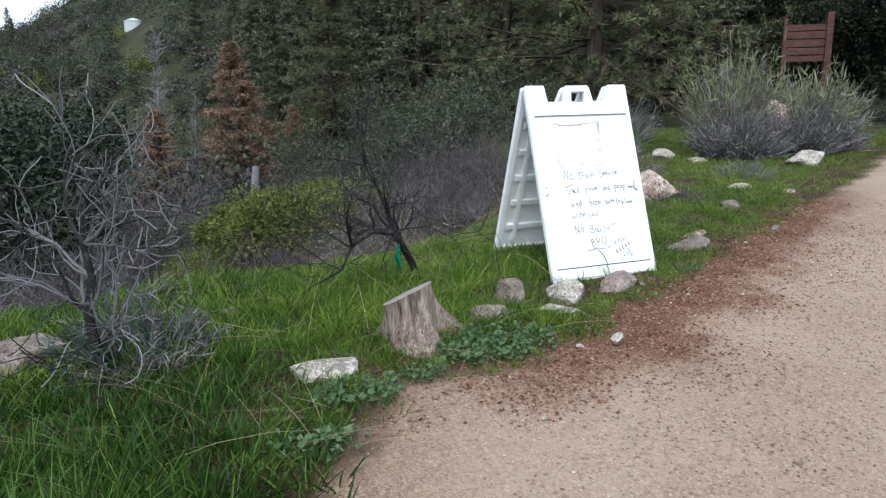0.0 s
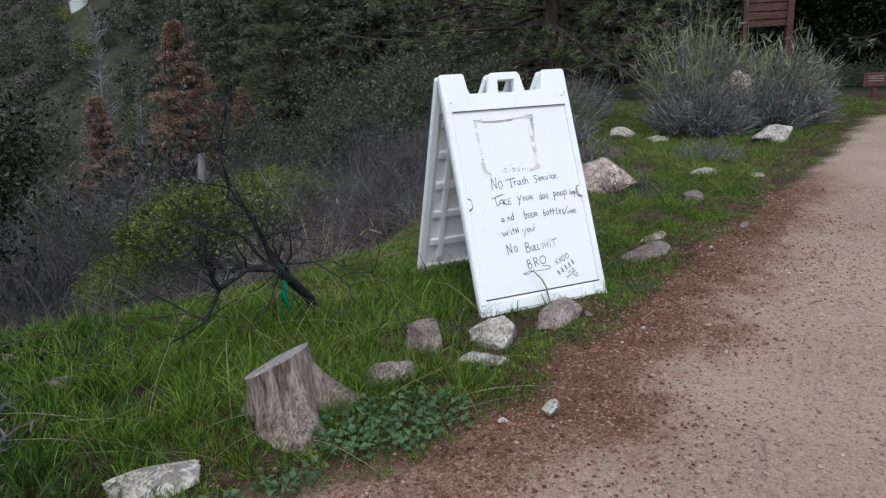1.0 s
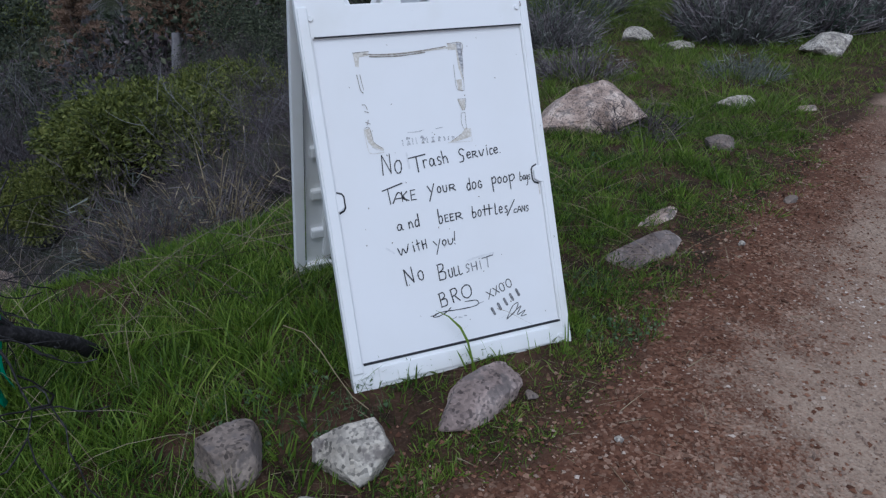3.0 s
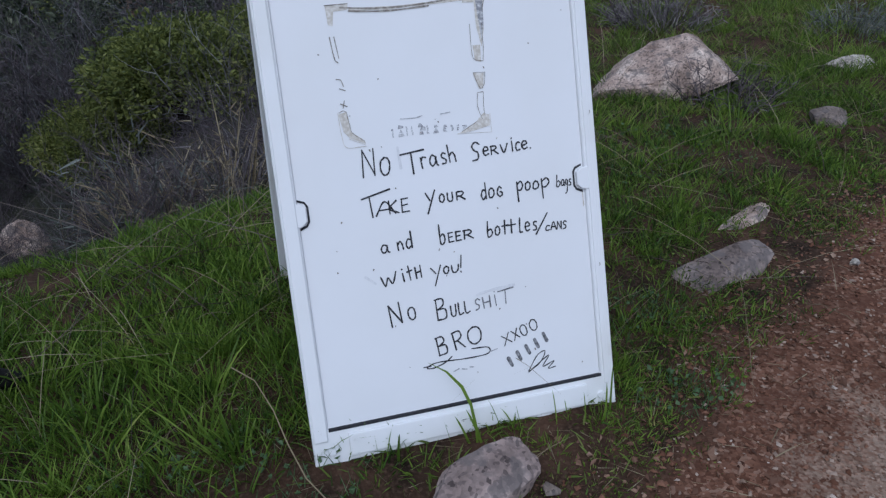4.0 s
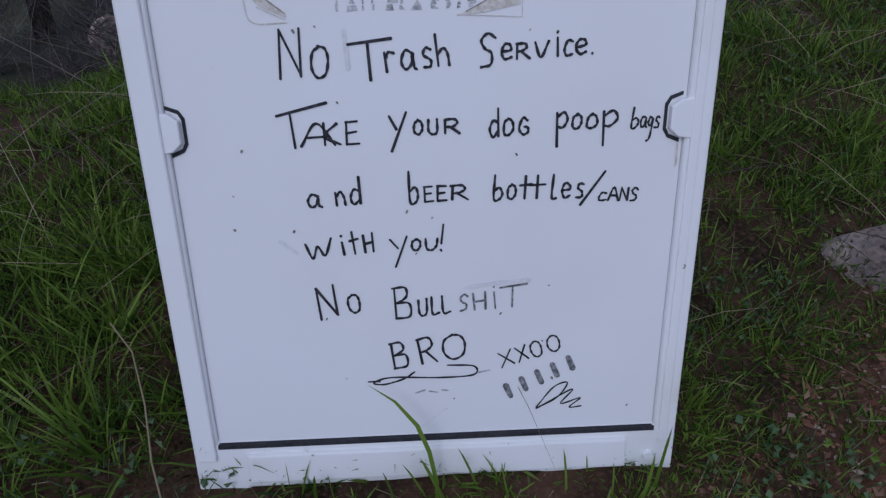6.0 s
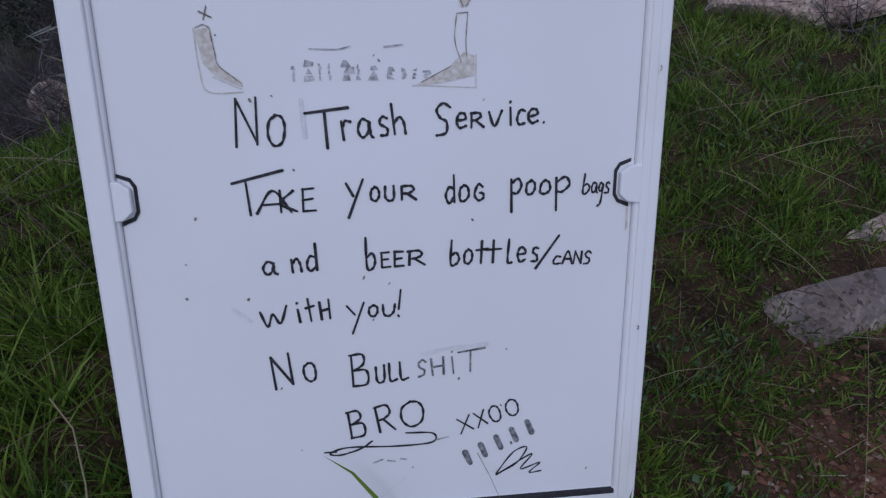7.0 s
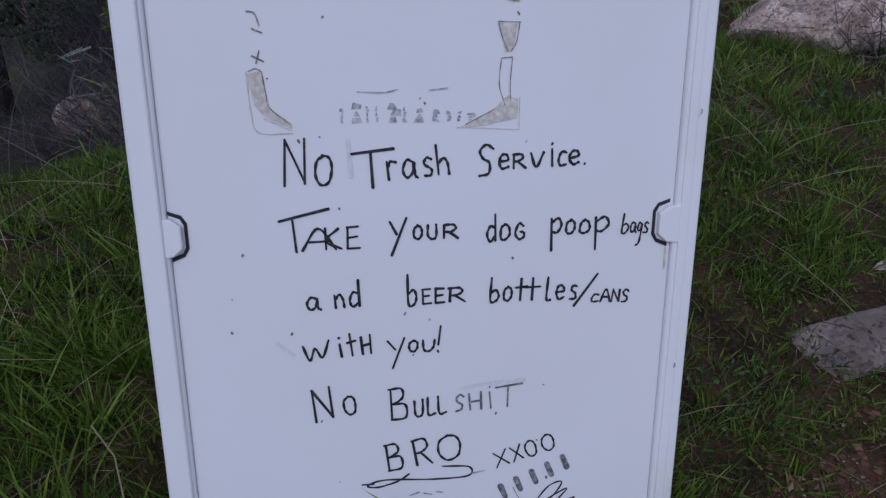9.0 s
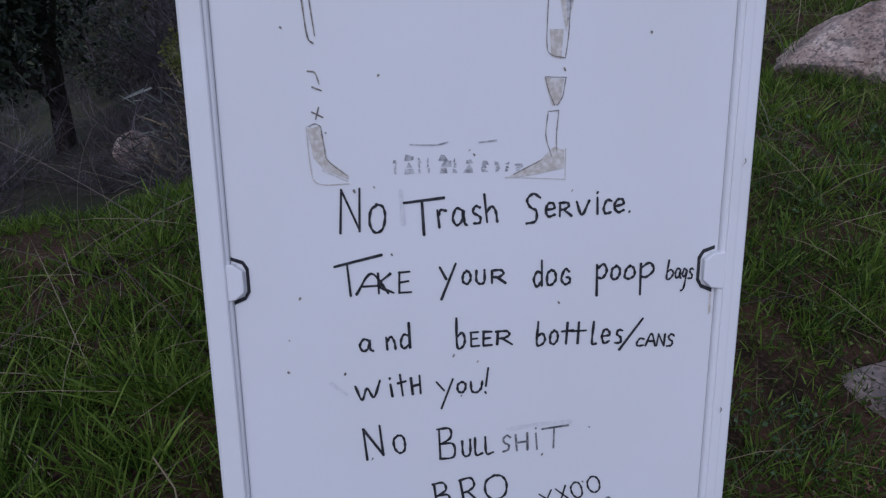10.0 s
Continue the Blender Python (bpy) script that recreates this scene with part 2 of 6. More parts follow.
NEEDLE_PINE = leafy("pine_needles", [(0.0, (0.014, 0.02, 0.01)), (0.35, (0.062, 0.08, 0.036)), (0.7, (0.185, 0.205, 0.095)), (0.97, (0.36, 0.34, 0.2))], 0.6, 0.2, 1.6)
NEEDLE_DRY = leafy("dry_needles", [(0.0, (0.06, 0.045, 0.03)), (0.4, (0.15, 0.115, 0.08)), (0.75, (0.27, 0.22, 0.16)), (0.97, (0.40, 0.34, 0.26))], 0.8, 0.2)
NEEDLE_RUST = leafy("rusty_needles", [(0.0, (0.07, 0.042, 0.03)), (0.35, (0.20, 0.125, 0.085)), (0.7, (0.36, 0.245, 0.175)), (0.97, (0.5, 0.38, 0.29))], 0.8, 0.2)
OAK_LEAF = leafy("dark_oak_leaf", [(0.0, (0.008, 0.012, 0.007)), (0.45, (0.018, 0.027, 0.014)), (0.8, (0.035, 0.047, 0.027)), (0.97, (0.08, 0.095, 0.075))], 0.4, 0.08)
BARK_CHIP = leafy("bark_chip", [(0.0, (0.045, 0.022, 0.014)), (0.4, (0.11, 0.056, 0.036)), (0.75, (0.2, 0.118, 0.08)), (0.97, (0.36, 0.26, 0.19))], 0.85, 0.0, 6)
OLIVE_LEAF = leafy("olive_leaf", [(0.0, (0.024, 0.032, 0.009)), (0.35, (0.088, 0.108, 0.026)), (0.7, (0.20, 0.22, 0.055)), (0.97, (0.32, 0.31, 0.11))], 0.55, 0.3)
# leaf tones paled towards grey to stand for haze over the far hill
GREEN_LEAF_HAZED = leafy("hazed_shrub_leaf", [(0.0, (0.012, 0.016, 0.011)), (0.45, (0.05, 0.062, 0.038)), (0.8, (0.125, 0.14, 0.085)), (0.97, (0.24, 0.24, 0.165))], 0.65, 0.2, 0.4)
SAGE = leafy("grey_sage", [(0.0, (0.03, 0.034, 0.03)), (0.4, (0.10, 0.108, 0.096)), (0.75, (0.20, 0.212, 0.185)), (0.97, (0.31, 0.315, 0.27))], 0.8, 0.15, 3.0)
SAGE_TIP = leafy("pale_green_stem", [(0.0, (0.045, 0.055, 0.027)), (0.35, (0.135, 0.152, 0.078)), (0.7, (0.26, 0.27, 0.155)), (0.97, (0.42, 0.40, 0.27))], 0.7, 0.2, 2.5)
SAGE_LILAC = leafy("lilac_grey_stem", [(0.0, (0.03, 0.025, 0.028)), (0.4, (0.10, 0.086, 0.092)), (0.75, (0.215, 0.19, 0.195)), (0.97, (0.36, 0.33, 0.31))], 0.85, 0.1, 3.0)
TANK = two_tone("pale_tank", [(0.3, (0.42, 0.44, 0.43)), (0.7, (0.6, 0.62, 0.6))], 1.0)
BOARD_RED = two_tone("brown_sign", [(0.3, (0.06, 0.025, 0.02)), (0.7, (0.1, 0.045, 0.035))], 4)
PALE_PAINT = two_tone("pale_paint", [(0.3, (0.2, 0.16, 0.15)), (0.7, (0.32, 0.28, 0.26))], 30)

# ---- mesh helpers ----
rng = np.random.default_rng(7)


def mesh_of(name, verts, faces, mat, smooth=False):
    me = bpy.data.meshes.new(name)
    me.from_pydata(np.asarray(verts, float).tolist(), [], faces if isinstance(faces, list) else faces.tolist())
    me.materials.append(mat)
    if smooth:
        me.shade_smooth()
    me.update()
    return me


def part_mesh(name, me, parent, label="", kind=""):
    ob = new(name, me)
    ob.parent = parent
    return tagged(ob, label, kind=kind)


def part(name, bm, mat, parent, label="", smooth=False):
    me = bpy.data.meshes.new(name)
    bm.to_mesh(me)
    bm.free()
    me.materials.append(mat)
    if smooth:
        me.shade_smooth()
    return part_mesh(name, me, parent, label)


def thing(name, m, label, category, group="", kind=""):
    ob = new(name)
    ob.empty_display_size = 0.1
    ob.matrix_world = m
    return tagged(ob, label, category, group, kind)


def unit(v):
    return v / np.maximum(np.linalg.norm(v, axis=-1, keepdims=True), 1e-9)


def blade_arrays(base, way, length, width, droop=0.3, steps=2):
    """Bent tapering blades: base, way (N x 3), length, width (N). Returns vertices and triangles."""
    count = len(base)
    side = unit(np.cross(way, rng.normal(size=(count, 3))))
    flat = way * [1, 1, 0] + rng.normal(size=(count, 3)) * [0.15, 0.15, 0]
    rows = []
    for k in range(steps):
        s = k / steps
        mid = base + way * (length * s)[:, None] + (flat - [0, 0, 0.35]) * (droop * length * s * s)[:, None]
        w = (width * (1 - 0.45 * s) / 2)[:, None]
        rows += [mid - side * w, mid + side * w]
    rows.append(base + way * (length * 0.97)[:, None] + (flat - [0, 0, 0.35]) * (droop * length)[:, None])
    v = np.stack(rows, 1)
    per = v.shape[1]
    tri = []
    for k in range(steps - 1):
        a = 2 * k
        tri += [(a, a + 1, a + 3), (a, a + 3, a + 2)]
    a = 2 * (steps - 1)
    tri.append((a, a + 1, a + 2))
    f = (np.arange(count)[:, None, None] * per + np.array(tri)[None]).reshape(-1, 3)
    return v.reshape(-1, 3), f


def leaf_arrays(base, way, length, width):
    """Folded diamond leaves, two triangles each."""
    side = unit(np.cross(way, rng.normal(size=base.shape)))
    lift = np.cross(side, way) * (width * 0.25)[:, None]
    mid = base + way * (length * 0.5)[:, None]
    v = np.stack([base, mid - side * (width / 2)[:, None] + lift, base + way * length[:, None], mid + side * (width / 2)[:, None] + lift], 1)
    f = (np.arange(len(base))[:, None, None] * 4 + np.array([(0, 1, 2), (0, 2, 3)])[None]).reshape(-1, 3)
    return v.reshape(-1, 3), f


def joined(pairs):
    vs, fs, at = [], [], 0
    for v, f in pairs:
        vs.append(v)
        fs.append(np.asarray(f) + at)
        at += len(v)
    return np.concatenate(vs), np.concatenate(fs)


def tube_arrays(lines, sides=4):
    """Tapered tubes along polylines: each line is (points, radii)."""
    vs, fs, at = [], [], 0
    ang = np.arange(sides) * 2 * math.pi / sides
    for pts, rad in lines:
        pts, rad = np.asarray(pts, float), np.asarray(rad, float)
        t = unit(np.gradient(pts, axis=0))
        ref = np.array([0.3, 0.8, 0.52]) if abs(t[0] @ np.array([0.3, 0.8, 0.52])) < 0.9 else np.array([1.0, 0, 0])
        a = unit(np.cross(t, ref))
        b = np.cross(t, a)
        ring = pts[:, None] + rad[:, None, None] * (np.cos(ang)[None, :, None] * a[:, None] + np.sin(ang)[None, :, None] * b[:, None])
        vs.append(ring.reshape(-1, 3))
        n = len(pts)
        i = np.arange(n - 1)[:, None] * sides
        j = np.arange(sides)[None]
        k = (j + 1) % sides
        q = np.stack([i + j, i + k, i + sides + k, i + sides + j], -1).reshape(-1, 4) + at
        fs.append(q)
        at += n * sides
    return np.concatenate(vs), np.concatenate(fs)


def wander(start, way, length, radius, steps, kink, lift=0.0, end=0.25):
    p, d = np.array(start, float), unit(np.array(way, float))
    pts, rad = [p.copy()], [radius]
    for k in range(steps):
        d = unit(d + rng.normal(size=3) * kink + np.array([0, 0, lift]))
        p = p + d * length / steps
        pts.append(p.copy())
        rad.append(radius * (1 - (1 - end) * (k + 1) / steps))
    return np.array(pts), np.array(rad)


def branching(start, way, length, radius, depth, kink=0.25, spread=0.7, kids=4, lift=0.03, shrink=0.6, thin=0.55):
    """A limb and its side limbs, as lines for tube_arrays."""
    pts, rad = wander(start, way, length, radius, 5, kink, lift)
    lines = [(pts, rad)]
    if depth > 0:
        for _ in range(kids):
            k = rng.integers(1, 6)
            d = unit(unit(pts[k] - pts[k - 1]) + rng.normal(size=3) * spread)
            lines += branching(pts[k], d, length * shrink * rng.uniform(0.7, 1.2), max(rad[k] * thin, 0.002), depth - 1, kink, spread, kids, lift, shrink, thin)
    return lines


def signed_distance(xy, line):
    """Distance from a polyline: positive on its left side."""
    best, sign = np.full(len(xy), 1e9), np.ones(len(xy))
    for (ax, ay), (bx, by) in zip(line[:-1], line[1:]):
        d = np.array([bx - ax, by - ay])
        rel = xy - [ax, ay]
        t = np.clip(rel @ d / (d @ d), 0, 1)
        off = rel - t[:, None] * d
        dist = np.hypot(off[:, 0], off[:, 1])
        cross = d[0] * rel[:, 1] - d[1] * rel[:, 0]
        near = dist < best - 1e-9
        best[near], sign[near] = dist[near], np.where(cross[near] >= 0, 1, -1)
    return best * sign


EDGE = [(-2.7, -6), (-2.1, -3), (-1.82, -1.45), (-1.45, -0.85), (-1.1, -0.92), (-0.86, -0.86), (-0.5, -0.7), (-0.4, -0.52), (-0.2, -0.4), (0.05, -0.37), (0.34, -0.2), (0.5, -0.07),
        (0.74, 0.1), (1.04, 0.3), (1.28, 0.48), (1.9, 0.83), (3.1, 1.55), (5.3, 2.85), (6.4, 3.6), (7.4, 4.2), (8.6, 3.9), (10, 3.0), (16, -2)]
CREST = [(-9, -3), (-4.5, -0.5), (-3.0, 0.3), (-2.2, 0.55), (-1.4, 0.66), (-0.9, 0.8), (-0.5, 0.98), (0.0, 1.2), (1.1, 2.75), (2.4, 6.6), (5, 15), (9, 30)]


def wave(xy, scale, seed=0.0):
    return np.array([noise.noise((x * scale + seed, y * scale, seed)) for x, y in xy])


def smooth_step(a, b, x):
    t = np.clip((x - a) / (b - a), 0, 1)
    return t * t * (3 - 2 * t)


def lie(xy):
    """The height of the land."""
    xy = np.atleast_2d(np.asarray(xy, float))
    s, c = signed_distance(xy, EDGE), signed_distance(xy, CREST)
    r, head = np.hypot(xy[:, 0] + 2.09, xy[:, 1] + 3.3), np.degrees(np.arctan2(xy[:, 0] + 2.09, xy[:, 1] + 3.3))
    z = 0.03 * smooth_step(0, 0.5, s) * (1 - smooth_step(0.3, 1.2, c)) - 0.012 * smooth_step(0.2, 1.0, -s)
    z = z - np.where(c > 0, 0.42 * np.minimum(c, 16) * smooth_step(-0.2, 1.0, c), 0)
    steep = np.tan(np.radians(3.7 + 11.0 * smooth_step(-13, 6, head)))
    hill = np.where(r > 34, -7 + (np.minimum(r, 170) - 34) * (170 * steep + 7) / 136, -99)
    front = smooth_step(-75, -35, head) * (1 - smooth_step(40, 62, head))
    z = np.where((r > 34) & (c > 0), np.maximum(z, -7 * 1.0) * (1 - front) + np.maximum(hill, z) * front, z)
    return z


# ---- ground: one sheet ----
def spaced(lo, hi, reach, step, grow):
    a = list(np.arange(lo, hi, step))
    g = step
    while a[-1] < reach:
        g *= grow
        a.append(a[-1] + g)
    g = step
    while a[0] > -reach:
        g *= grow
        a.insert(0, a[0] - g)
    return np.array(a)


gx, gy = spaced(-3.2, 3.2, 900, 0.035, 1.07), spaced(-3.4, 3.2, 900, 0.035, 1.07)
GX, GY = np.meshgrid(gx, gy)
flat_xy = np.stack([GX.ravel(), GY.ravel()], 1)
edge_d, crest_d = signed_distance(flat_xy, EDGE), signed_distance(flat_xy, CREST)
far_r = np.hypot(flat_xy[:, 0], flat_xy[:, 1])
w1, w2, w3 = wave(flat_xy, 2.2), wave(flat_xy, 9.0, 4.0), wave(flat_xy, 0.12, 9.0)
gz = lie(flat_xy) + 0.018 * w1 * smooth_step(-0.4, 0.6, edge_d) + 0.006 * w2 * smooth_step(-1.5, 0.3, edge_d) + 0.9 * w3 * smooth_step(12, 30, far_r)
nx, ny = len(gx), len(gy)
gi = (np.arange(ny - 1)[:, None] * nx + np.arange(nx - 1)[None]).ravel()
ground = new("ground", mesh_of("ground", np.column_stack([flat_xy, gz]), np.stack([gi, gi + 1, gi + nx + 1, gi + nx], 1), GROUND, True))
tagged(ground, "sandy gravel path with reddish loose edge beside a grassy bank", "ground", kind="structure")
ragged = edge_d + 0.13 * w1 + 0.07 * w2
for attr_name, value in (("grassy", smooth_step(-0.12, 0.05, ragged)),
                         ("red", (0.1 * smooth_step(-1.5, -0.5, edge_d + 0.3 * w1) + 0.8 * smooth_step(-0.62, -0.1, edge_d + 0.17 * w1 + 0.14 * w2)) * (1 - smooth_step(2.2, 4.5, flat_xy[:, 0])) * (0.35 + 0.65 * smooth_step(-1.3, -0.3, flat_xy[:, 0]))),
                         ("far", np.maximum(np.maximum(smooth_step(0.1, 1.0, crest_d), smooth_step(-4.2, -5.5, edge_d)), smooth_step(2.2, 3.4, edge_d + 0.5 * w1)))):
    at = ground.data.attributes.new(attr_name, "FLOAT", "POINT")
    at.data.foreach_set("value", np.ascontiguousarray(value, dtype=np.float32))


def ground_z(x, y):
    """The sheet's own height at a place."""
    i, j = int(np.clip(np.searchsorted(gx, x) - 1, 0, nx - 2)), int(np.clip(np.searchsorted(gy, y) - 1, 0, ny - 2))
    u, v = (x - gx[i]) / (gx[i + 1] - gx[i]), (y - gy[j]) / (gy[j + 1] - gy[j])
    z = gz.reshape(ny, nx)
    return float(z[j, i] * (1 - u) * (1 - v) + z[j, i + 1] * u * (1 - v) + z[j + 1, i] * (1 - u) * v + z[j + 1, i + 1] * u * v)


def ground_zs(xy):
    return np.array([ground_z(x, y) for x, y in xy])


# ---- the folding sign ----
SIGN = pose(0.0098, 0.012, 0.0784, -20.5, 0.8, 1.9) @ Matrix.Diagonal((1.0187, 1.0187, 1.0187, 1))
sign = thing("sandwich_board", SIGN, "white plastic folding sandwich board with black handwriting, standing in grass", "sign")
TOP_OUTLINE = [(-0.325, -0.089), (-0.266, -0.089), (-0.256, -0.068), (0.248, -0.068), (0.258, -0.089), (0.316, -0.089), (0.314, 0.986), (0.306, 0.995), (0.2, 0.995), (0.192, 0.986), (0.174, 0.903),
               (0.09, 0.903), (0.077, 0.98), (0.065, 0.993), (-0.067, 0.993), (-0.079, 0.98), (-0.096, 0.903), (-0.192, 0.903), (-0.2, 0.986), (-0.206, 0.995), (-0.312, 0.995), (-0.32, 0.986)]
HOLE = [(-0.046, 0.9), (0.034, 0.9), (0.044, 0.958), (-0.039, 0.958)]


def slab(outline, back, front, bevel=0.0, holes=()):
    """A flat shape in the board's plane with thickness between two depths; holes go through."""
    bm = bmesh.new()
    edges = []
    for loop in (outline, *holes):
        vs = [bm.verts.new((x, front, z)) for x, z in loop]
        edges += [bm.edges.new((a, b)) for a, b in zip(vs, vs[1:] + vs[:1])]
    bmesh.ops.triangle_fill(bm, edges=edges, use_beauty=True, normal=(0, -1, 0))
    rim = [e for e in bm.edges if len(e.link_faces) == 1]
    ext = bmesh.ops.extrude_face_region(bm, geom=list(bm.faces), use_keep_orig=True)
    bmesh.ops.translate(bm, verts=[g for g in ext["geom"] if isinstance(g, bmesh.types.BMVert)], vec=(0, back - front, 0))
    bmesh.ops.recalc_face_normals(bm, faces=bm.faces)
    if bevel:
        sharp = [e for e in bm.edges if len(e.link_faces) == 2 and e.calc_face_angle(0) > 0.6]
        bmesh.ops.bevel(bm, geom=sharp, offset=bevel, segments=3, profile=0.6, affect="EDGES", clamp_overlap=True)
    return bm


def block(lo, hi, bevel=0.0):
    bm = bmesh.new()
    bmesh.ops.create_cube(bm, size=1)
    for v in bm.verts:
        v.co = Vector([(a + b) / 2 + (b - a) * c for a, b, c in zip(lo, hi, v.co)])
    if bevel:
        bmesh.ops.bevel(bm, geom=bm.edges[:], offset=bevel, segments=2, profile=0.6, affect="EDGES")
    return bm


def stud(x, z, r, front):
    bm = bmesh.new()
    bmesh.ops.create_cone(bm, cap_ends=True, segments=14, radius1=r, radius2=r * 0.7, depth=0.006, matrix=pose(x, front, z, 90, 0, 0))
    return bm


WINDOW = [(-0.292, 0.002), (0.286, 0.002), (0.285, 0.823), (-0.288, 0.823)]
part("front_frame", slab(TOP_OUTLINE, 0.022, -0.006, 0.004, [HOLE, WINDOW]), PLASTIC, sign, "moulded white plastic frame with a handle hole")
part("message_board", slab([(-0.2915, -0.004), (0.2855, -0.004), (0.2845, 0.8235), (-0.2875, 0.8235)], 0.012, 0.002), SHEET, sign, "smooth white sheet covered in black marker writing")
part("bottom_rail", block((-0.255, -0.0115, -0.058), (0.25, -0.004, -0.012), 0.0035), PLASTIC, sign)
# solid dark strips stand in for shade in the slots beside the sheet
part("lower_gap_shade", block((-0.291, -0.0072, -0.003), (0.286, 0.0, 0.0025)), SHADOW_GAP, sign, "narrow dark strip painted as the shade in the slot below the sheet")
part("upper_gap_shade", block((-0.285, -0.0068, 0.8235), (0.287, 0.0, 0.8275)), SHADOW_GAP, sign, "narrow dark strip painted as the shade in the slot above the sheet")
for sx in (-1, 1):
    out = -0.009 if sx < 0 else 0.001
    inner, outer = (0.2855, 0.312) if sx < 0 else (0.291, 0.303)
    rib = slab([(sx * inner + out, -0.02), (sx * outer + out, -0.02), (sx * (outer - 0.004) + out, 0.9), (sx * (inner - 0.002) + out, 0.9)], -0.005, -0.0115 if sx < 0 else -0.0085, 0.006 if sx < 0 else 0.002)
    part("side_rib", rib, PLASTIC, sign)
    tab = slab([(sx * 0.291 + out, 0.394), (sx * 0.276 + out, 0.396), (sx * 0.266 + out, 0.405), (sx * 0.266 + out, 0.43), (sx * 0.276 + out, 0.438), (sx * 0.291 + out, 0.44)], 0.003, -0.008, 0.002)
    part("retaining_tab", tab, PLASTIC, sign, "rounded tab that holds the sheet")
    # dark outline drawn for the shade in the tab's slot
    gap = slab([(sx * 0.28 + out, 0.388), (sx * 0.266 + out, 0.394), (sx * 0.2605 + out, 0.403), (sx * 0.2605 + out, 0.432), (sx * 0.266 + out, 0.441), (sx * 0.28 + out, 0.446), (sx * 0.28 + out, 0.442),
                (sx * 0.2675 + out, 0.437), (sx * 0.264 + out, 0.43), (sx * 0.264 + out, 0.405), (sx * 0.2675 + out, 0.398), (sx * 0.28 + out, 0.393)], 0.0018, 0.0008)
    part("tab_slot_shade", gap, SHADOW_GAP, sign, "dark outline painted as the shade in the slot round the tab")
    part("stud", stud(sx * 0.28 + out, -0.043, 0.009, -0.008), PLASTIC, sign)
    part("stud", stud(sx * 0.278 + out, 0.871, 0.008, -0.008), PLASTIC, sign)
    part("gusset", slab([(sx * 0.172, 0.905), (sx * 0.192, 0.905), (sx * 0.198, 0.985)], 0.05, 0.02, 0.002), PLASTIC, sign)

# back leaf, hinged along the top ridge
RIDGE = Matrix.Translation((0, 0.02, 0.98)) @ pose(0, 0, 0, 39, 0, 0) @ Matrix.Translation((0, 0, -0.98))


def back_part(name, bm, mat, label=""):
    bm.transform(RIDGE)
    return part(name, bm, mat, sign, label)


back_part("back_frame", slab([(x, z - 0.012 if z > 0.9 else z) for x, z in TOP_OUTLINE], 0.032, 0.0, 0.004, [HOLE, WINDOW]), PLASTIC, "moulded white plastic back leaf")
back_part("back_board", slab([(-0.283, 0.002), (0.283, 0.002), (0.283, 0.822), (-0.283, 0.822)], 0.026, 0.020), PLASTIC)
for z in (0.13, 0.29, 0.45, 0.61, 0.77):
    back_part("cross_rib", block((-0.27, 0.004, z - 0.02), (0.27, 0.024, z + 0.02), 0.008), PLASTIC)
for sx in (-1, 1):
    back_part("inner_rib", block((sx * 0.215 - 0.016, 0.002, 0.03), (sx * 0.215 + 0.016, 0.024, 0.82), 0.008), PLASTIC)
    bm = bmesh.new()
    bmesh.ops.create_cone(bm, cap_ends=True, segments=12, radius1=0.011, radius2=0.011, depth=0.11, matrix=pose(sx * 0.258, 0.03, 0.972, 0, 90, 0))
    part("hinge_barrel", bm, PLASTIC, sign)

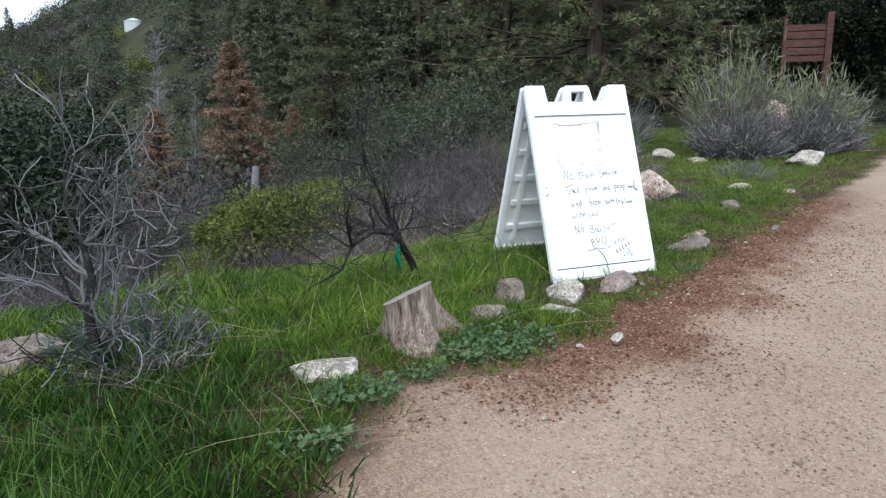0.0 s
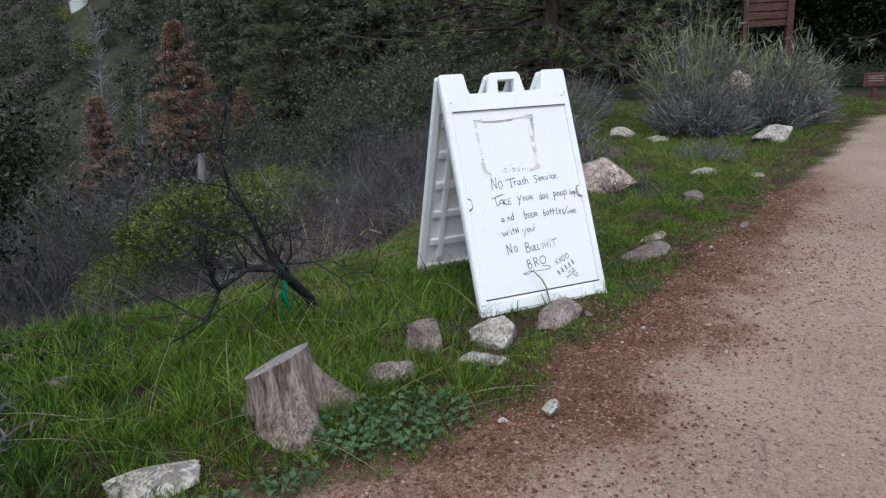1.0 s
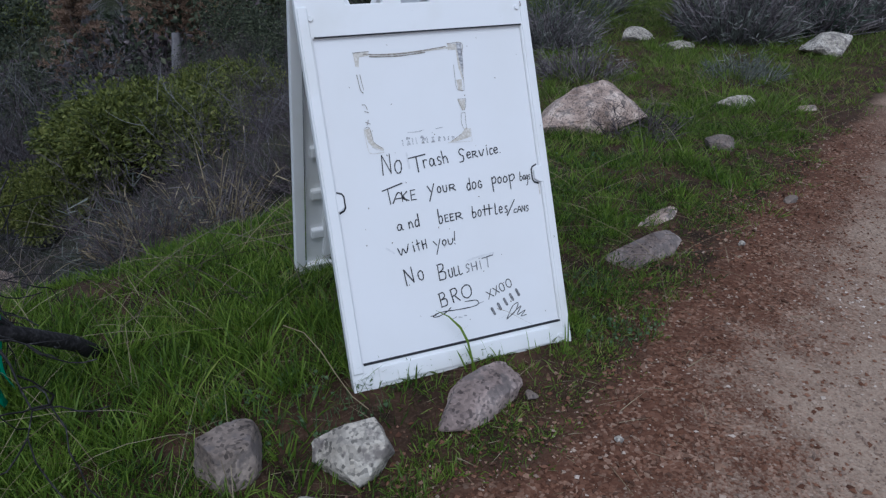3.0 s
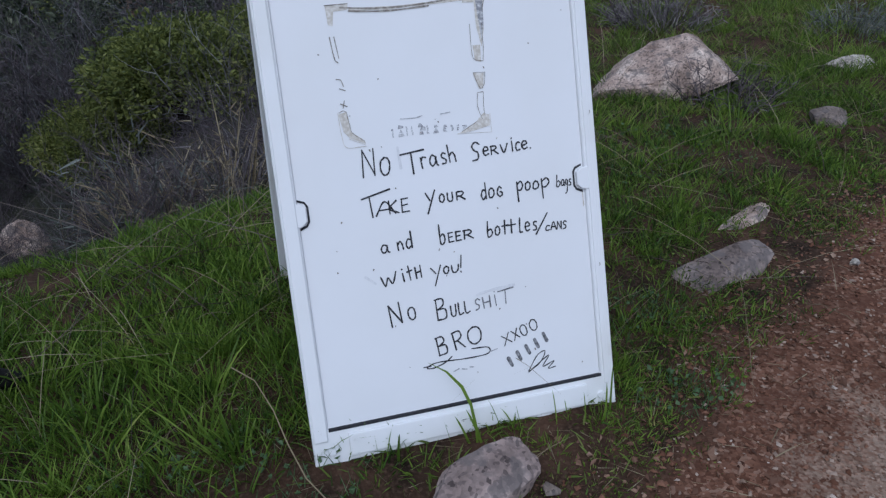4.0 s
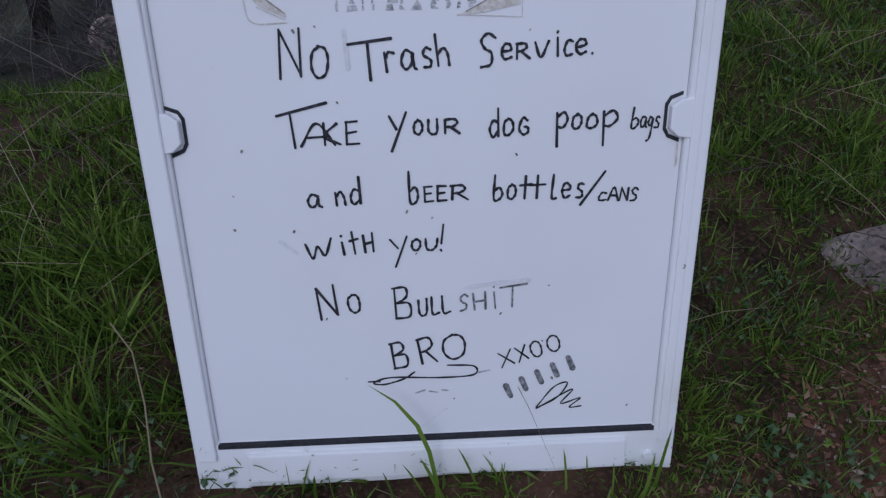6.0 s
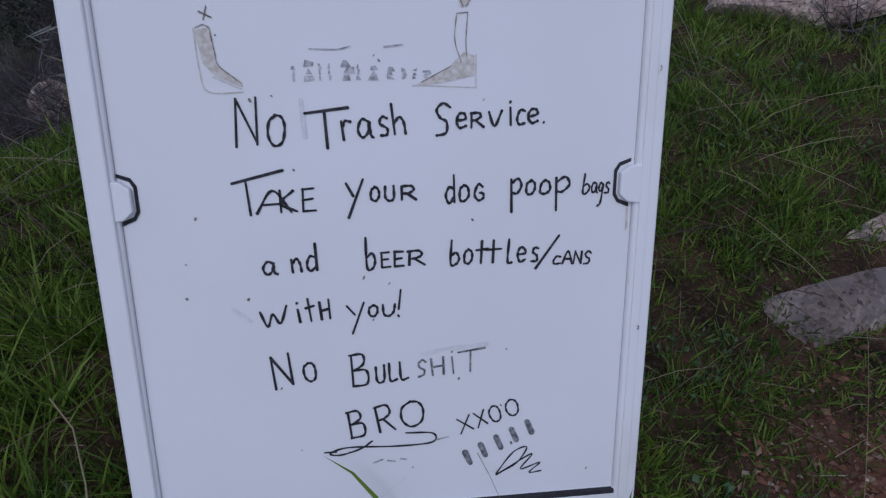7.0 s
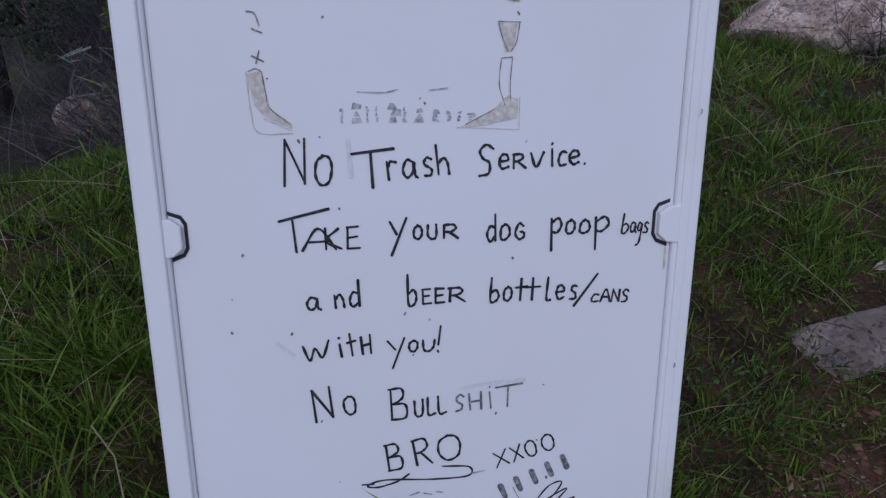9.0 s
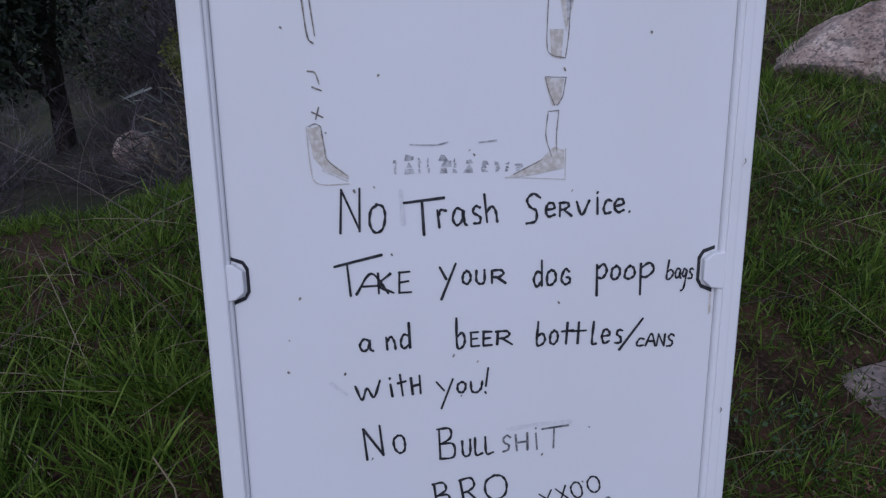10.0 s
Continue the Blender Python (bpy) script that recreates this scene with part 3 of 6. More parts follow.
# the writing: strokes of a marker, letter by letter
GLYPHS = {
    "N": "0,0 .12,1;.12,1 .8,.05;.8,.05 .85,1", "O": ".5,.95 .15,.75 .08,.3 .35,0 .75,.1 .9,.55 .75,.88 .45,.96", "T": "0,.93 1,1;.45,.95 .42,0",
    "r": ".15,.6 .2,0;.2,.42 .45,.6 .8,.58", "a": ".75,.5 .4,.58 .1,.3 .3,.02 .65,.15 .78,.5;.78,.5 .8,.1 .95,0", "s": ".8,.55 .4,.6 .25,.42 .7,.25 .65,.03 .15,.02",
    "h": ".15,1 .18,0;.18,.35 .5,.55 .75,.4 .8,0", "S": ".9,.85 .55,1 .2,.8 .35,.55 .7,.4 .65,.08 .1,0", "e": ".1,.3 .8,.38 .7,.6 .35,.6 .12,.3 .35,.02 .85,.1",
    "R": ".12,0 .15,.62;.1,.6 .6,.62 .75,.45 .5,.3 .15,.28;.4,.28 .9,0", "v": ".05,.6 .4,0 .9,.65", "i": ".4,.55 .42,0;.42,.78 .45,.84", "I": ".4,.75 .45,0;.42,.95 .46,1",
    "c": ".85,.5 .5,.6 .15,.35 .3,.03 .85,.08", ".": ".3,0 .4,.05", "A": "0,0 .45,1 .9,0;.2,.38 .75,.4", "K": ".15,1 .12,0;.9,.95 .15,.4 1,0", "E": ".15,1 .12,0;.12,1 .85,1;.14,.52 .75,.55;.12,0 .9,.02",
    "Y": "0,.8 .4,.2;.9,.95 .1,-.75", "o": ".5,.6 .15,.45 .12,.1 .5,0 .85,.2 .8,.5 .45,.62", "U": ".1,.62 .12,.12 .45,0 .8,.12 .85,.65", "d": ".7,.5 .35,.55 .1,.25 .35,0 .75,.2;.78,1 .78,0",
    "G": ".85,.5 .4,.6 .1,.25 .45,0 .85,.1 .85,.28 .55,.28", "p": ".1,.7 .15,-.75;.12,.5 .6,.7 .85,.4 .5,.08 .15,.12", "b": ".15,1 .12,.02 .6,0 .85,.25 .55,.48 .15,.35", "g": ".8,.5 .35,.55 .15,.2 .6,.15 .8,.5;.8,.5 .6,-.5 .1,-.7",
    "n": ".1,.6 .15,0;.15,.35 .5,.6 .75,.4 .82,0", "t": ".45,.95 .42,0;.05,.55 .9,.62", "l": ".35,1 .3,.05 .7,0", "/": "0,-.3 .95,1.1", "C": ".9,.55 .45,.6 .1,.25 .3,0 .9,.05",
    "M": "0,0 .2,.6;.2,.6 .5,.1;.5,.1 .8,.6;.8,.6 1,0", "w": "0,.65 .2,0 .45,.5 .7,.05 1,.75", "H": ".1,.75 .12,0;.85,.8 .82,0;.1,.35 .85,.42", "y": ".05,.6 .45,.15;.95,.75 .3,-.85", "u": ".1,.6 .15,.1 .5,0 .85,.2 .9,.6",
    "!": ".5,1.1 .35,.3;.25,.05 .3,.0", "B": ".15,1 .1,0;.05,1 .7,1 .75,.7 .2,.52;.2,.52 .85,.45 .8,.05 .05,0", "L": ".15,1 .12,.02 .85,.04", "X": ".05,.9 .85,.05;.9,.95 .0,0", "x": ".05,.9 .85,.05;.9,.95 .0,0",
    "D": ".12,.62 .12,0;.1,.62 .7,.5 .8,.15 .1,0", "V": ".05,.6 .4,0 .9,.65", "Q": ".12,0 .15,1;.05,.97 .65,1 .8,.72 .5,.5 .15,.46;.4,.48 .95,0", "J": "0,.9 1,1.18;.28,.95 .3,0",
}
NARROW = {"i": 0.4, "I": 0.45, ".": 0.35, "l": 0.55, "!": 0.45, "/": 0.55, "r": 0.7, "t": 0.75, "s": 0.8, "M": 1.05, "w": 1.25, "c": 0.8, "e": 0.85, "T": 1.05}


def ribbon(points, width, depth):
    """A flat stroke on the sheet along smoothed points, with blunt round ends."""
    p = np.asarray(points, float)
    if len(p) > 2:
        q = np.vstack([2 * p[0] - p[1], p, 2 * p[-1] - p[-2]])
        fine = []
        for k in range(1, len(q) - 2):
            a, b, c, d = q[k - 1], q[k], q[k + 1], q[k + 2]
            for s in np.arange(6) / 6:
                fine.append(0.5 * (2 * b + (c - a) * s + (2 * a - 5 * b + 4 * c - d) * s * s + (3 * b - a - 3 * c + d) * s ** 3))
        p = np.vstack([fine, p[-1]])
    t = unit(np.gradient(p, axis=0))
    p = np.vstack([p[0] - t[0] * width * 0.35, p, p[-1] + t[-1] * width * 0.35])
    t = np.vstack([t[0], t, t[-1]])
    n = np.column_stack([-t[:, 1], t[:, 0]])
    w = width / 2 * (1 + 0.22 * np.sin(np.arange(len(p)) * 1.3 + p[0, 0] * 300))
    w[0], w[-1] = width * 0.2, width * 0.2
    lo, hi = p - n * w[:, None], p + n * w[:, None]
    v = np.stack([np.column_stack([lo[:, 0], np.full(len(p), depth), lo[:, 1]]), np.column_stack([hi[:, 0], np.full(len(p), depth), hi[:, 1]])], 1).reshape(-1, 3)
    i = np.arange(len(p) - 1) * 2
    return v, np.stack([i, i + 1, i + 3, i + 2], 1)


def write(word, spans, start, end, height, mat=INK, width=0.003):
    """Letters of a word between pairs of left and right bounds, on a baseline from start to end."""
    rise = (end[1] - start[1]) / (end[0] - start[0])
    for k, ch in enumerate(word):
        u0, u1 = spans[2 * k], spans[2 * k + 1]
        strokes = []
        for stroke in GLYPHS[ch].split(";"):
            pts = [tuple(float(c) for c in g.split(",")) for g in stroke.split(" ")]
            us = [u0 + (u1 - u0) * a for a, b in pts]
            pts = [np.array([u - rise * b * height, start[1] + rise * (u - start[0]) + b * height]) + rng.normal(size=2) * height * 0.012 for u, (a, b) in zip(us, pts)]
            strokes.append(ribbon(pts, width, 0.0011 - 0.0001 * len(strokes)))
        v, f = joined(strokes)
        part_mesh("letter", mesh_of("letter", v, f, mat), sign, "letter in black marker")


# Q stands for a full-height R, J for a T with a long bar
write("N", [-0.161, -0.133], (-0.16, 0.471), (-0.108, 0.471), 0.052)
write("O", [-0.128, -0.106], (-0.16, 0.472), (-0.108, 0.472), 0.034)
write("T", [-0.085, -0.037], (-0.069, 0.467), (0.024, 0.472), 0.042)
write("rash", [-0.049, -0.034, -0.032, -0.013, -0.009, 0.006, 0.006, 0.025], (-0.05, 0.475), (0.024, 0.481), 0.034)
write("S", [0.053, 0.074], (0.053, 0.478), (0.074, 0.479), 0.034)
write("eRvICe.", [0.076, 0.091, 0.092, 0.110, 0.113, 0.131, 0.135, 0.143, 0.145, 0.156, 0.157, 0.172, 0.174, 0.181], (0.077, 0.485), (0.18, 0.489), 0.026)
write("J", [-0.17, -0.113], (-0.155, 0.395), (-0.08, 0.397), 0.041)
write("AKE", [-0.146, -0.104, -0.122, -0.102, -0.097, -0.079], (-0.155, 0.396), (-0.08, 0.398), 0.025)
write("YoUR", [-0.047, -0.026, -0.021, -0.009, -0.005, 0.009, 0.012, 0.034], (-0.042, 0.407), (0.033, 0.406), 0.026)
write("doG", [0.064, 0.078, 0.08, 0.093, 0.097, 0.11], (0.064, 0.401), (0.11, 0.402), 0.032)
write("poop", [0.139, 0.155, 0.157, 0.17, 0.173, 0.188, 0.191, 0.212], (0.141, 0.407), (0.211, 0.407), 0.027)
write("bags", [0.224, 0.234, 0.234, 0.243, 0.243, 0.25, 0.25, 0.258], (0.226, 0.407), (0.256, 0.405), 0.022, INK, 0.0023)
write("an", [-0.146, -0.128, -0.114, -0.099], (-0.146, 0.324), (-0.081, 0.327), 0.027)
write("d", [-0.097, -0.08], (-0.146, 0.325), (-0.081, 0.327), 0.033)
write("b", [-0.029, -0.015], (-0.027, 0.327), (0.04, 0.328), 0.037)
write("EEQ", [-0.012, 0.001, 0.003, 0.017, 0.019, 0.041], (-0.027, 0.327), (0.04, 0.328), 0.0175)
write("bottles/", [0.069, 0.082, 0.085, 0.097, 0.099, 0.116, 0.111, 0.132, 0.135, 0.146, 0.148, 0.161, 0.165, 0.177, 0.172, 0.201], (0.07, 0.327), (0.183, 0.325), 0.029)
write("CANS", [0.192, 0.203, 0.204, 0.218, 0.218, 0.229, 0.23, 0.24], (0.193, 0.321), (0.239, 0.319), 0.016, INK, 0.0025)
write("witH", [-0.151, -0.121, -0.111, -0.104, -0.1, -0.088, -0.084, -0.07], (-0.15, 0.26), (-0.07, 0.267), 0.03)
write("you", [-0.054, -0.032, -0.029, -0.015, -0.012, 0.005], (-0.05, 0.266), (0.013, 0.266), 0.024)
write("!", [0.004, 0.017], (-0.05, 0.264), (0.013, 0.265), 0.03)
write("N", [-0.142, -0.115], (-0.14, 0.179), (-0.091, 0.187), 0.042)
write("O", [-0.107, -0.09], (-0.14, 0.18), (-0.091, 0.188), 0.025)
write("B", [-0.052, -0.029], (-0.051, 0.176), (0.019, 0.181), 0.041)
write("U", [-0.022, -0.009], (-0.051, 0.177), (0.019, 0.181), 0.034)
write("LL", [-0.006, 0.006, 0.007, 0.019], (-0.051, 0.177), (0.019, 0.182), 0.024)
write("S", [0.028, 0.041], (0.029, 0.183), (0.113, 0.187), 0.022, INK_FADED, 0.0026)
write("HIT", [0.045, 0.064, 0.069, 0.077, 0.08, 0.114], (0.029, 0.183), (0.113, 0.187), 0.03, INK_FADED, 0.0026)
write("BQO", [-0.057, -0.035, -0.023, 0.001, 0.007, 0.041], (-0.056, 0.104), (0.039, 0.118), 0.036)
write("XXOO", [0.082, 0.101, 0.104, 0.119, 0.121, 0.137, 0.142, 0.16], (0.084, 0.099), (0.158, 0.123), 0.023, INK, 0.0024)
# a signed name stands as plain bars
for k in range(5):
    a = np.array([0.093 + 0.02 * k, 0.053 + 0.0095 * k])
    v, f = ribbon([a + (0.001, 0.002), a + (-0.006, 0.019)], 0.009, 0.0012)
    part_mesh("bar", mesh_of("bar", v, f, INK_FADED), sign, "plain dark bar")
for name, strokes, mat, width in (
        ("underline", [[(0.012, 0.106), (0.046, 0.103), (0.045, 0.09), (0.0, 0.088), (-0.06, 0.091), (-0.083, 0.084), (-0.07, 0.081), (-0.045, 0.088), (-0.03, 0.098)], [(-0.09, 0.086), (-0.075, 0.086)]], INK, 0.0024),
        ("flourish", [[(0.128, 0.036), (0.15, 0.066), (0.168, 0.072), (0.155, 0.05), (0.128, 0.034)], [(0.128, 0.034), (0.175, 0.062), (0.16, 0.04), (0.186, 0.048), (0.172, 0.034), (0.188, 0.035)]], INK, 0.002),
        ("smudge", [[(-0.03, 0.066), (-0.018, 0.07)], [(-0.012, 0.068), (-0.002, 0.066)], [(0.004, 0.069), (0.012, 0.068)], [(0.05, 0.093), (0.066, 0.096)]], PRINT, 0.0026),
        ("smudge", [[(0.035, 0.214), (0.07, 0.219), (0.115, 0.222)], [(-0.182, 0.284), (-0.163, 0.268)], [(-0.09, 0.52), (-0.088, 0.48)]], FAINT, 0.005)):
    for q in strokes:
        v, f = ribbon(q, width, 0.0012)
        part_mesh(name, mesh_of(name, v, f, mat), sign)

# remains of a taped-up notice


def smear(name, outline, mat, depth=0.0013, label=""):
    bm = bmesh.new()
    bm.faces.new([bm.verts.new((x + rng.normal() * 0.0006, depth, z + rng.normal() * 0.0006)) for x, z in outline])
    return part(name, bm, mat, sign, label)


def glue_line(strokes, mat, width):
    for q in strokes:
        v, f = ribbon(q, width, 0.0009)
        part_mesh("glue_trace", mesh_of("glue_trace", v, f, mat), sign, "brown-edged trace of torn tape")


TAPE = "torn grey tape left on the sheet"
smear("tape_scrap", [(-0.192, 0.592), (-0.177, 0.594), (-0.172, 0.556), (-0.150, 0.539), (-0.150, 0.534), (-0.176, 0.546), (-0.188, 0.558)], RESIDUE, label=TAPE)
smear("tape_scrap", [(0.03, 0.532), (0.06, 0.534), (0.097, 0.542), (0.097, 0.562), (0.086, 0.566), (0.072, 0.552), (0.05, 0.540)], RESIDUE, label=TAPE)
smear("tape_scrap", [(0.066, 0.790), (0.107, 0.789), (0.104, 0.724), (0.096, 0.691), (0.088, 0.729), (0.088, 0.773), (0.066, 0.773)], RESIDUE, label=TAPE)
smear("tape_scrap", [(-0.192, 0.783), (-0.15, 0.784), (-0.152, 0.775), (-0.178, 0.773), (-0.182, 0.748), (-0.19, 0.750)], RESIDUE, label=TAPE)
smear("tape_scrap", [(-0.15, 0.772), (-0.08, 0.769), (0.066, 0.778), (0.066, 0.782), (-0.06, 0.776), (-0.148, 0.778)], RESIDUE, label=TAPE)
smear("tape_scrap", [(0.078, 0.696), (0.093, 0.695), (0.092, 0.663), (0.08, 0.667)], RESIDUE, label=TAPE)
smear("tape_scrap", [(0.074, 0.644), (0.096, 0.642), (0.09, 0.615), (0.082, 0.613)], RESIDUE, label=TAPE)
glue_line([[(-0.191, 0.594), (-0.183, 0.597), (-0.177, 0.594)], [(-0.177, 0.594), (-0.174, 0.57), (-0.171, 0.556), (-0.15, 0.538)]], RESIDUE_DARK, 0.0011)
glue_line([[(-0.193, 0.594), (-0.191, 0.552), (-0.184, 0.530), (-0.148, 0.529)], [(-0.178, 0.545), (-0.15, 0.532)]], RESIDUE, 0.0011)
glue_line([[(0.078, 0.606), (0.076, 0.579), (0.083, 0.556)], [(0.078, 0.606), (0.09, 0.607)], [(0.09, 0.606), (0.088, 0.579), (0.089, 0.560)], [(0.04, 0.536), (0.072, 0.552)]], RESIDUE_DARK, 0.001)
glue_line([[(0.03, 0.533), (0.099, 0.529)], [(0.099, 0.529), (0.099, 0.564)]], RESIDUE, 0.0009)
glue_line([[(0.074, 0.644), (0.098, 0.643)], [(0.074, 0.644), (0.078, 0.629), (0.085, 0.613)], [(0.097, 0.642), (0.094, 0.623), (0.088, 0.613)]], RESIDUE_DARK, 0.001)
glue_line([[(0.076, 0.734), (0.075, 0.681), (0.08, 0.668), (0.096, 0.664)], [(0.1, 0.734), (0.099, 0.691), (0.096, 0.665)]], RESIDUE_DARK, 0.001)
glue_line([[(-0.19, 0.729), (-0.186, 0.691), (-0.18, 0.683)], [(-0.182, 0.729), (-0.178, 0.691)], [(-0.188, 0.654), (-0.18, 0.652), (-0.176, 0.640)], [(-0.184, 0.637), (-0.174, 0.633)], [(-0.186, 0.610), (-0.174, 0.604)], [(-0.178, 0.615), (-0.182, 0.602)]], RESIDUE_DARK, 0.0016)
glue_line([[(0.066, 0.790), (0.107, 0.789), (0.104, 0.758)], [(-0.192, 0.784), (-0.15, 0.785)]], RESIDUE_DARK, 0.0016)
for u, w, hgt in ((-0.098, 0.004, 0.014), (-0.086, 0.013, 0.017), (-0.07, 0.004, 0.015), (-0.06, 0.004, 0.015), (-0.047, 0.015, 0.017), (-0.03, 0.004, 0.014), (-0.018, 0.012, 0.012), (0.001, 0.011, 0.011), (0.018, 0.006, 0.01), (0.029, 0.006, 0.009), (0.041, 0.008, 0.008)):
    for k in range(3):
        z, top = 0.539 + hgt * 0.42 * k, 0.539 + hgt * (0.42 * k + 0.36)
        a, b = u + w * rng.uniform(0, 0.25), u + w * rng.uniform(0.7, 1.1)
        smear("print_bar", [(a, z), (b, z), (b - w * rng.uniform(0, 0.3), top), (a + w * rng.uniform(0, 0.3), top)], PRINT, 0.0014, "plain grey bar of faded print")
glue_line([[(-0.078, 0.572), (-0.05, 0.571), (-0.035, 0.574)], [(0.0, 0.573), (0.02, 0.575)]], PRINT, 0.0014)
glue_line([[(-0.165, 0.779), (-0.1, 0.774), (-0.03, 0.775), (0.06, 0.783)], [(-0.15, 0.772), (-0.08, 0.768), (0.0, 0.772)]], RESIDUE_DARK, 0.0028)
smear("tape_scrap", [(0.09, 0.79), (0.106, 0.79), (0.104, 0.735), (0.097, 0.7), (0.094, 0.74)], PRINT, 0.0011, TAPE)
smear("rust_spot", [(0.279, 0.39), (0.282, 0.39), (0.283, 0.362), (0.28, 0.358)], RESIDUE, 0.0013)
specks = [ribbon([(u, z), (u + 0.0012, z + rng.uniform(-0.003, 0.003))], rng.uniform(0.0012, 0.0028), 0.0013) for u, z in zip(rng.uniform(-0.27, 0.27, 34), rng.uniform(0.03, 0.806, 34))]
v, f = joined(specks)
part_mesh("dirt_specks", mesh_of("dirt_specks", v, f, RESIDUE_DARK), sign, kind="stuff")

for u, z, w in ((-0.303, 0.735, 0.0024), (-0.304, 0.70, 0.0016), (-0.305, 0.62, 0.002), (0.303, 0.55, 0.0014), (0.3, 0.24, 0.0014), (0.29, 0.885, 0.003)):
    v, f = ribbon([(u, z), (u + 0.001, z - w * 2.2), (u - 0.0005, z - w * 4)], w, -0.0107)
    part_mesh("rust_stain", mesh_of("rust_stain", v, f, RESIDUE_DARK), sign, "brown dirt mark on the frame")

# ---- stones ----


def stone(x, y, size, mat, label, turn=0.0, seed=1, sink=0.25, flat=0.0, cuts=10, tilt=0.0, group="", faces=()):
    """A broken granite stone: a rounded lump cut by planes, with rough faces."""
    bm = bmesh.new()
    bmesh.ops.create_icosphere(bm, subdivisions=4, radius=1)
    r = random.Random(seed)
    planes = []
    for _ in range(cuts):
        d = Vector((r.gauss(0, 1), r.gauss(0, 1), r.gauss(0, 0.8))).normalized()
        planes.append((d, r.uniform(0.42, 0.72)))
    if flat:
        planes.append((Vector((0.12, -0.1, 1)).normalized(), flat))
    planes += [(Vector(d).normalized(), k) for d, k in faces]
    for v in bm.verts:
        for d, k in planes:
            over = v.co.dot(d) - k
            if over > 0:
                v.co -= d * over * 0.93
        o = v.co * 1.7 + Vector((seed * 3.1, 0, 0))
        v.co *= 1 + 0.05 * noise.noise(o) + 0.045 * noise.noise(o * 3.1) + 0.03 * noise.noise(o * 8)
    bm.transform(Matrix.Diagonal((size[0] / 2, size[1] / 2, size[2] / 2, 1)))
    me = bpy.data.meshes.new("stone")
    bm.to_mesh(me)
    bm.free()
    me.materials.append(mat)
    me.shade_smooth()
    me.set_sharp_from_angle(angle=radians(24))
    ob = new("stone", me)
    ob.matrix_world = pose(x, y, ground_z(x, y) + size[2] * (0.5 - sink), tilt, 0, turn)
    return tagged(ob, label, "stone", group)


GREY, SPECK, PINK = "small grey granite stone in the grass", "speckled pale granite stone on bare soil", "pinkish granite stone at the foot of the sign"
stone(-0.645, -0.22, (0.2, 0.17, 0.17), ROCK_GREY, GREY, 12, 15, 0.24, 0, 3, faces=(((0.1, -0.1, 1), 0.52), ((-1, -0.25, 0.12), 0.55), ((0.9, -0.4, 0.15), 0.56), ((0.1, -1, 0.25), 0.5)))
stone(-0.368, -0.285, (0.23, 0.19, 0.17), ROCK_WHITE, SPECK, -15, 7, 0.22, 0.6)
stone(-0.03, -0.18, (0.34, 0.2, 0.125), ROCK_MAUVE, PINK, 8, 9, 0.27, 0, 9, faces=(((0.05, -0.25, 1), 0.42), ((-0.1, -0.8, 0.55), 0.42), ((-0.6, -0.4, 0.75), 0.4), ((0.7, -0.4, 0.65), 0.45)))
stone(0.10, -0.2, (0.05, 0.04, 0.035), ROCK_GREY, "small chip of grey stone", 10, 12)
stone(-0.50, -0.40, (0.22, 0.1, 0.07), ROCK_WHITE, "flat pale stone set in soil", -20, 14, 0.4, 0.6)
stone(-0.86, -0.40, (0.27, 0.16, 0.1), ROCK_GREY, "low mossy stone sunk in grass", 5, 17, 0.4)
stone(-0.47, -0.86, (0.085, 0.065, 0.07), ROCK_WHITE, "small pale stone on the gravel", 30, 21, 0.2)
stone(-1.66, -0.74, (0.39, 0.14, 0.09), ROCK_WHITE, "long flat white stone at the path edge", 8, 24, 0.36, 0.5, 5)
stone(-2.78, -0.32, (0.5, 0.34, 0.28), ROCK_GREY, "grey granite boulder in tall grass", 10, 26, 0.3)
stone(0.87, 0.41, (0.53, 0.2, 0.165), ROCK_RUST, "long reddish-grey stone lying in the grass", 16, 39, 0.48, 0, 4, faces=(((-0.55, -0.1, 0.83), 0.2), ((0.1, -0.3, 0.95), 0.42), ((0.0, -0.9, 0.45), 0.45), ((0.9, -0.1, 0.4), 0.7)))
stone(1.13, 0.67, (0.44, 0.1, 0.04), ROCK_PINK, "low tan stone lying in the grass", 22, 33, 0.48, 0.6)
stone(1.6, 1.98, (0.96, 0.72, 0.6), ROCK_PINK, "angular pink granite boulder in the grass", 0, 42, 0.36, 0, 3, faces=(((-0.5, -0.3, 0.8), 0.33), ((0.75, -0.25, 0.6), 0.42), ((-0.15, -0.9, 0.35), 0.5), ((0.1, 0.6, 0.7), 0.5), ((-0.95, 0.1, 0.2), 0.75)))
stone(2.6, 1.97, (0.36, 0.26, 0.18), ROCK_WHITE, "white granite stone in the grass", 0, 45, 0.58)
stone(1.97, 1.33, (0.27, 0.2, 0.13), ROCK_GREY, "grey granite stone in the grass", 0, 47, 0.58)
stone(4.6, 3.17, (0.66, 0.5, 0.33), ROCK_WHITE, "pale flat-topped granite boulder by the path", 10, 51, 0.3, 0.5)
stone(3.65, 4.5, (0.46, 0.34, 0.26), ROCK_WHITE, "white granite stone among shrubs", 0, 53, 0.46)
stone(3.65, 3.92, (0.40, 0.25, 0.14), ROCK_WHITE, "low white granite stone among shrubs", 0, 55, 0.46)
stone(5.3, 4.35, (0.5, 0.4, 0.95), ROCK_PINK, "tall granite boulder within the shrub", 0, 57, 0.2)
stone(5.95, 4.5, (0.3, 0.3, 0.7), ROCK_WHITE, "pale granite boulder within the shrub", 0, 58, 0.2)
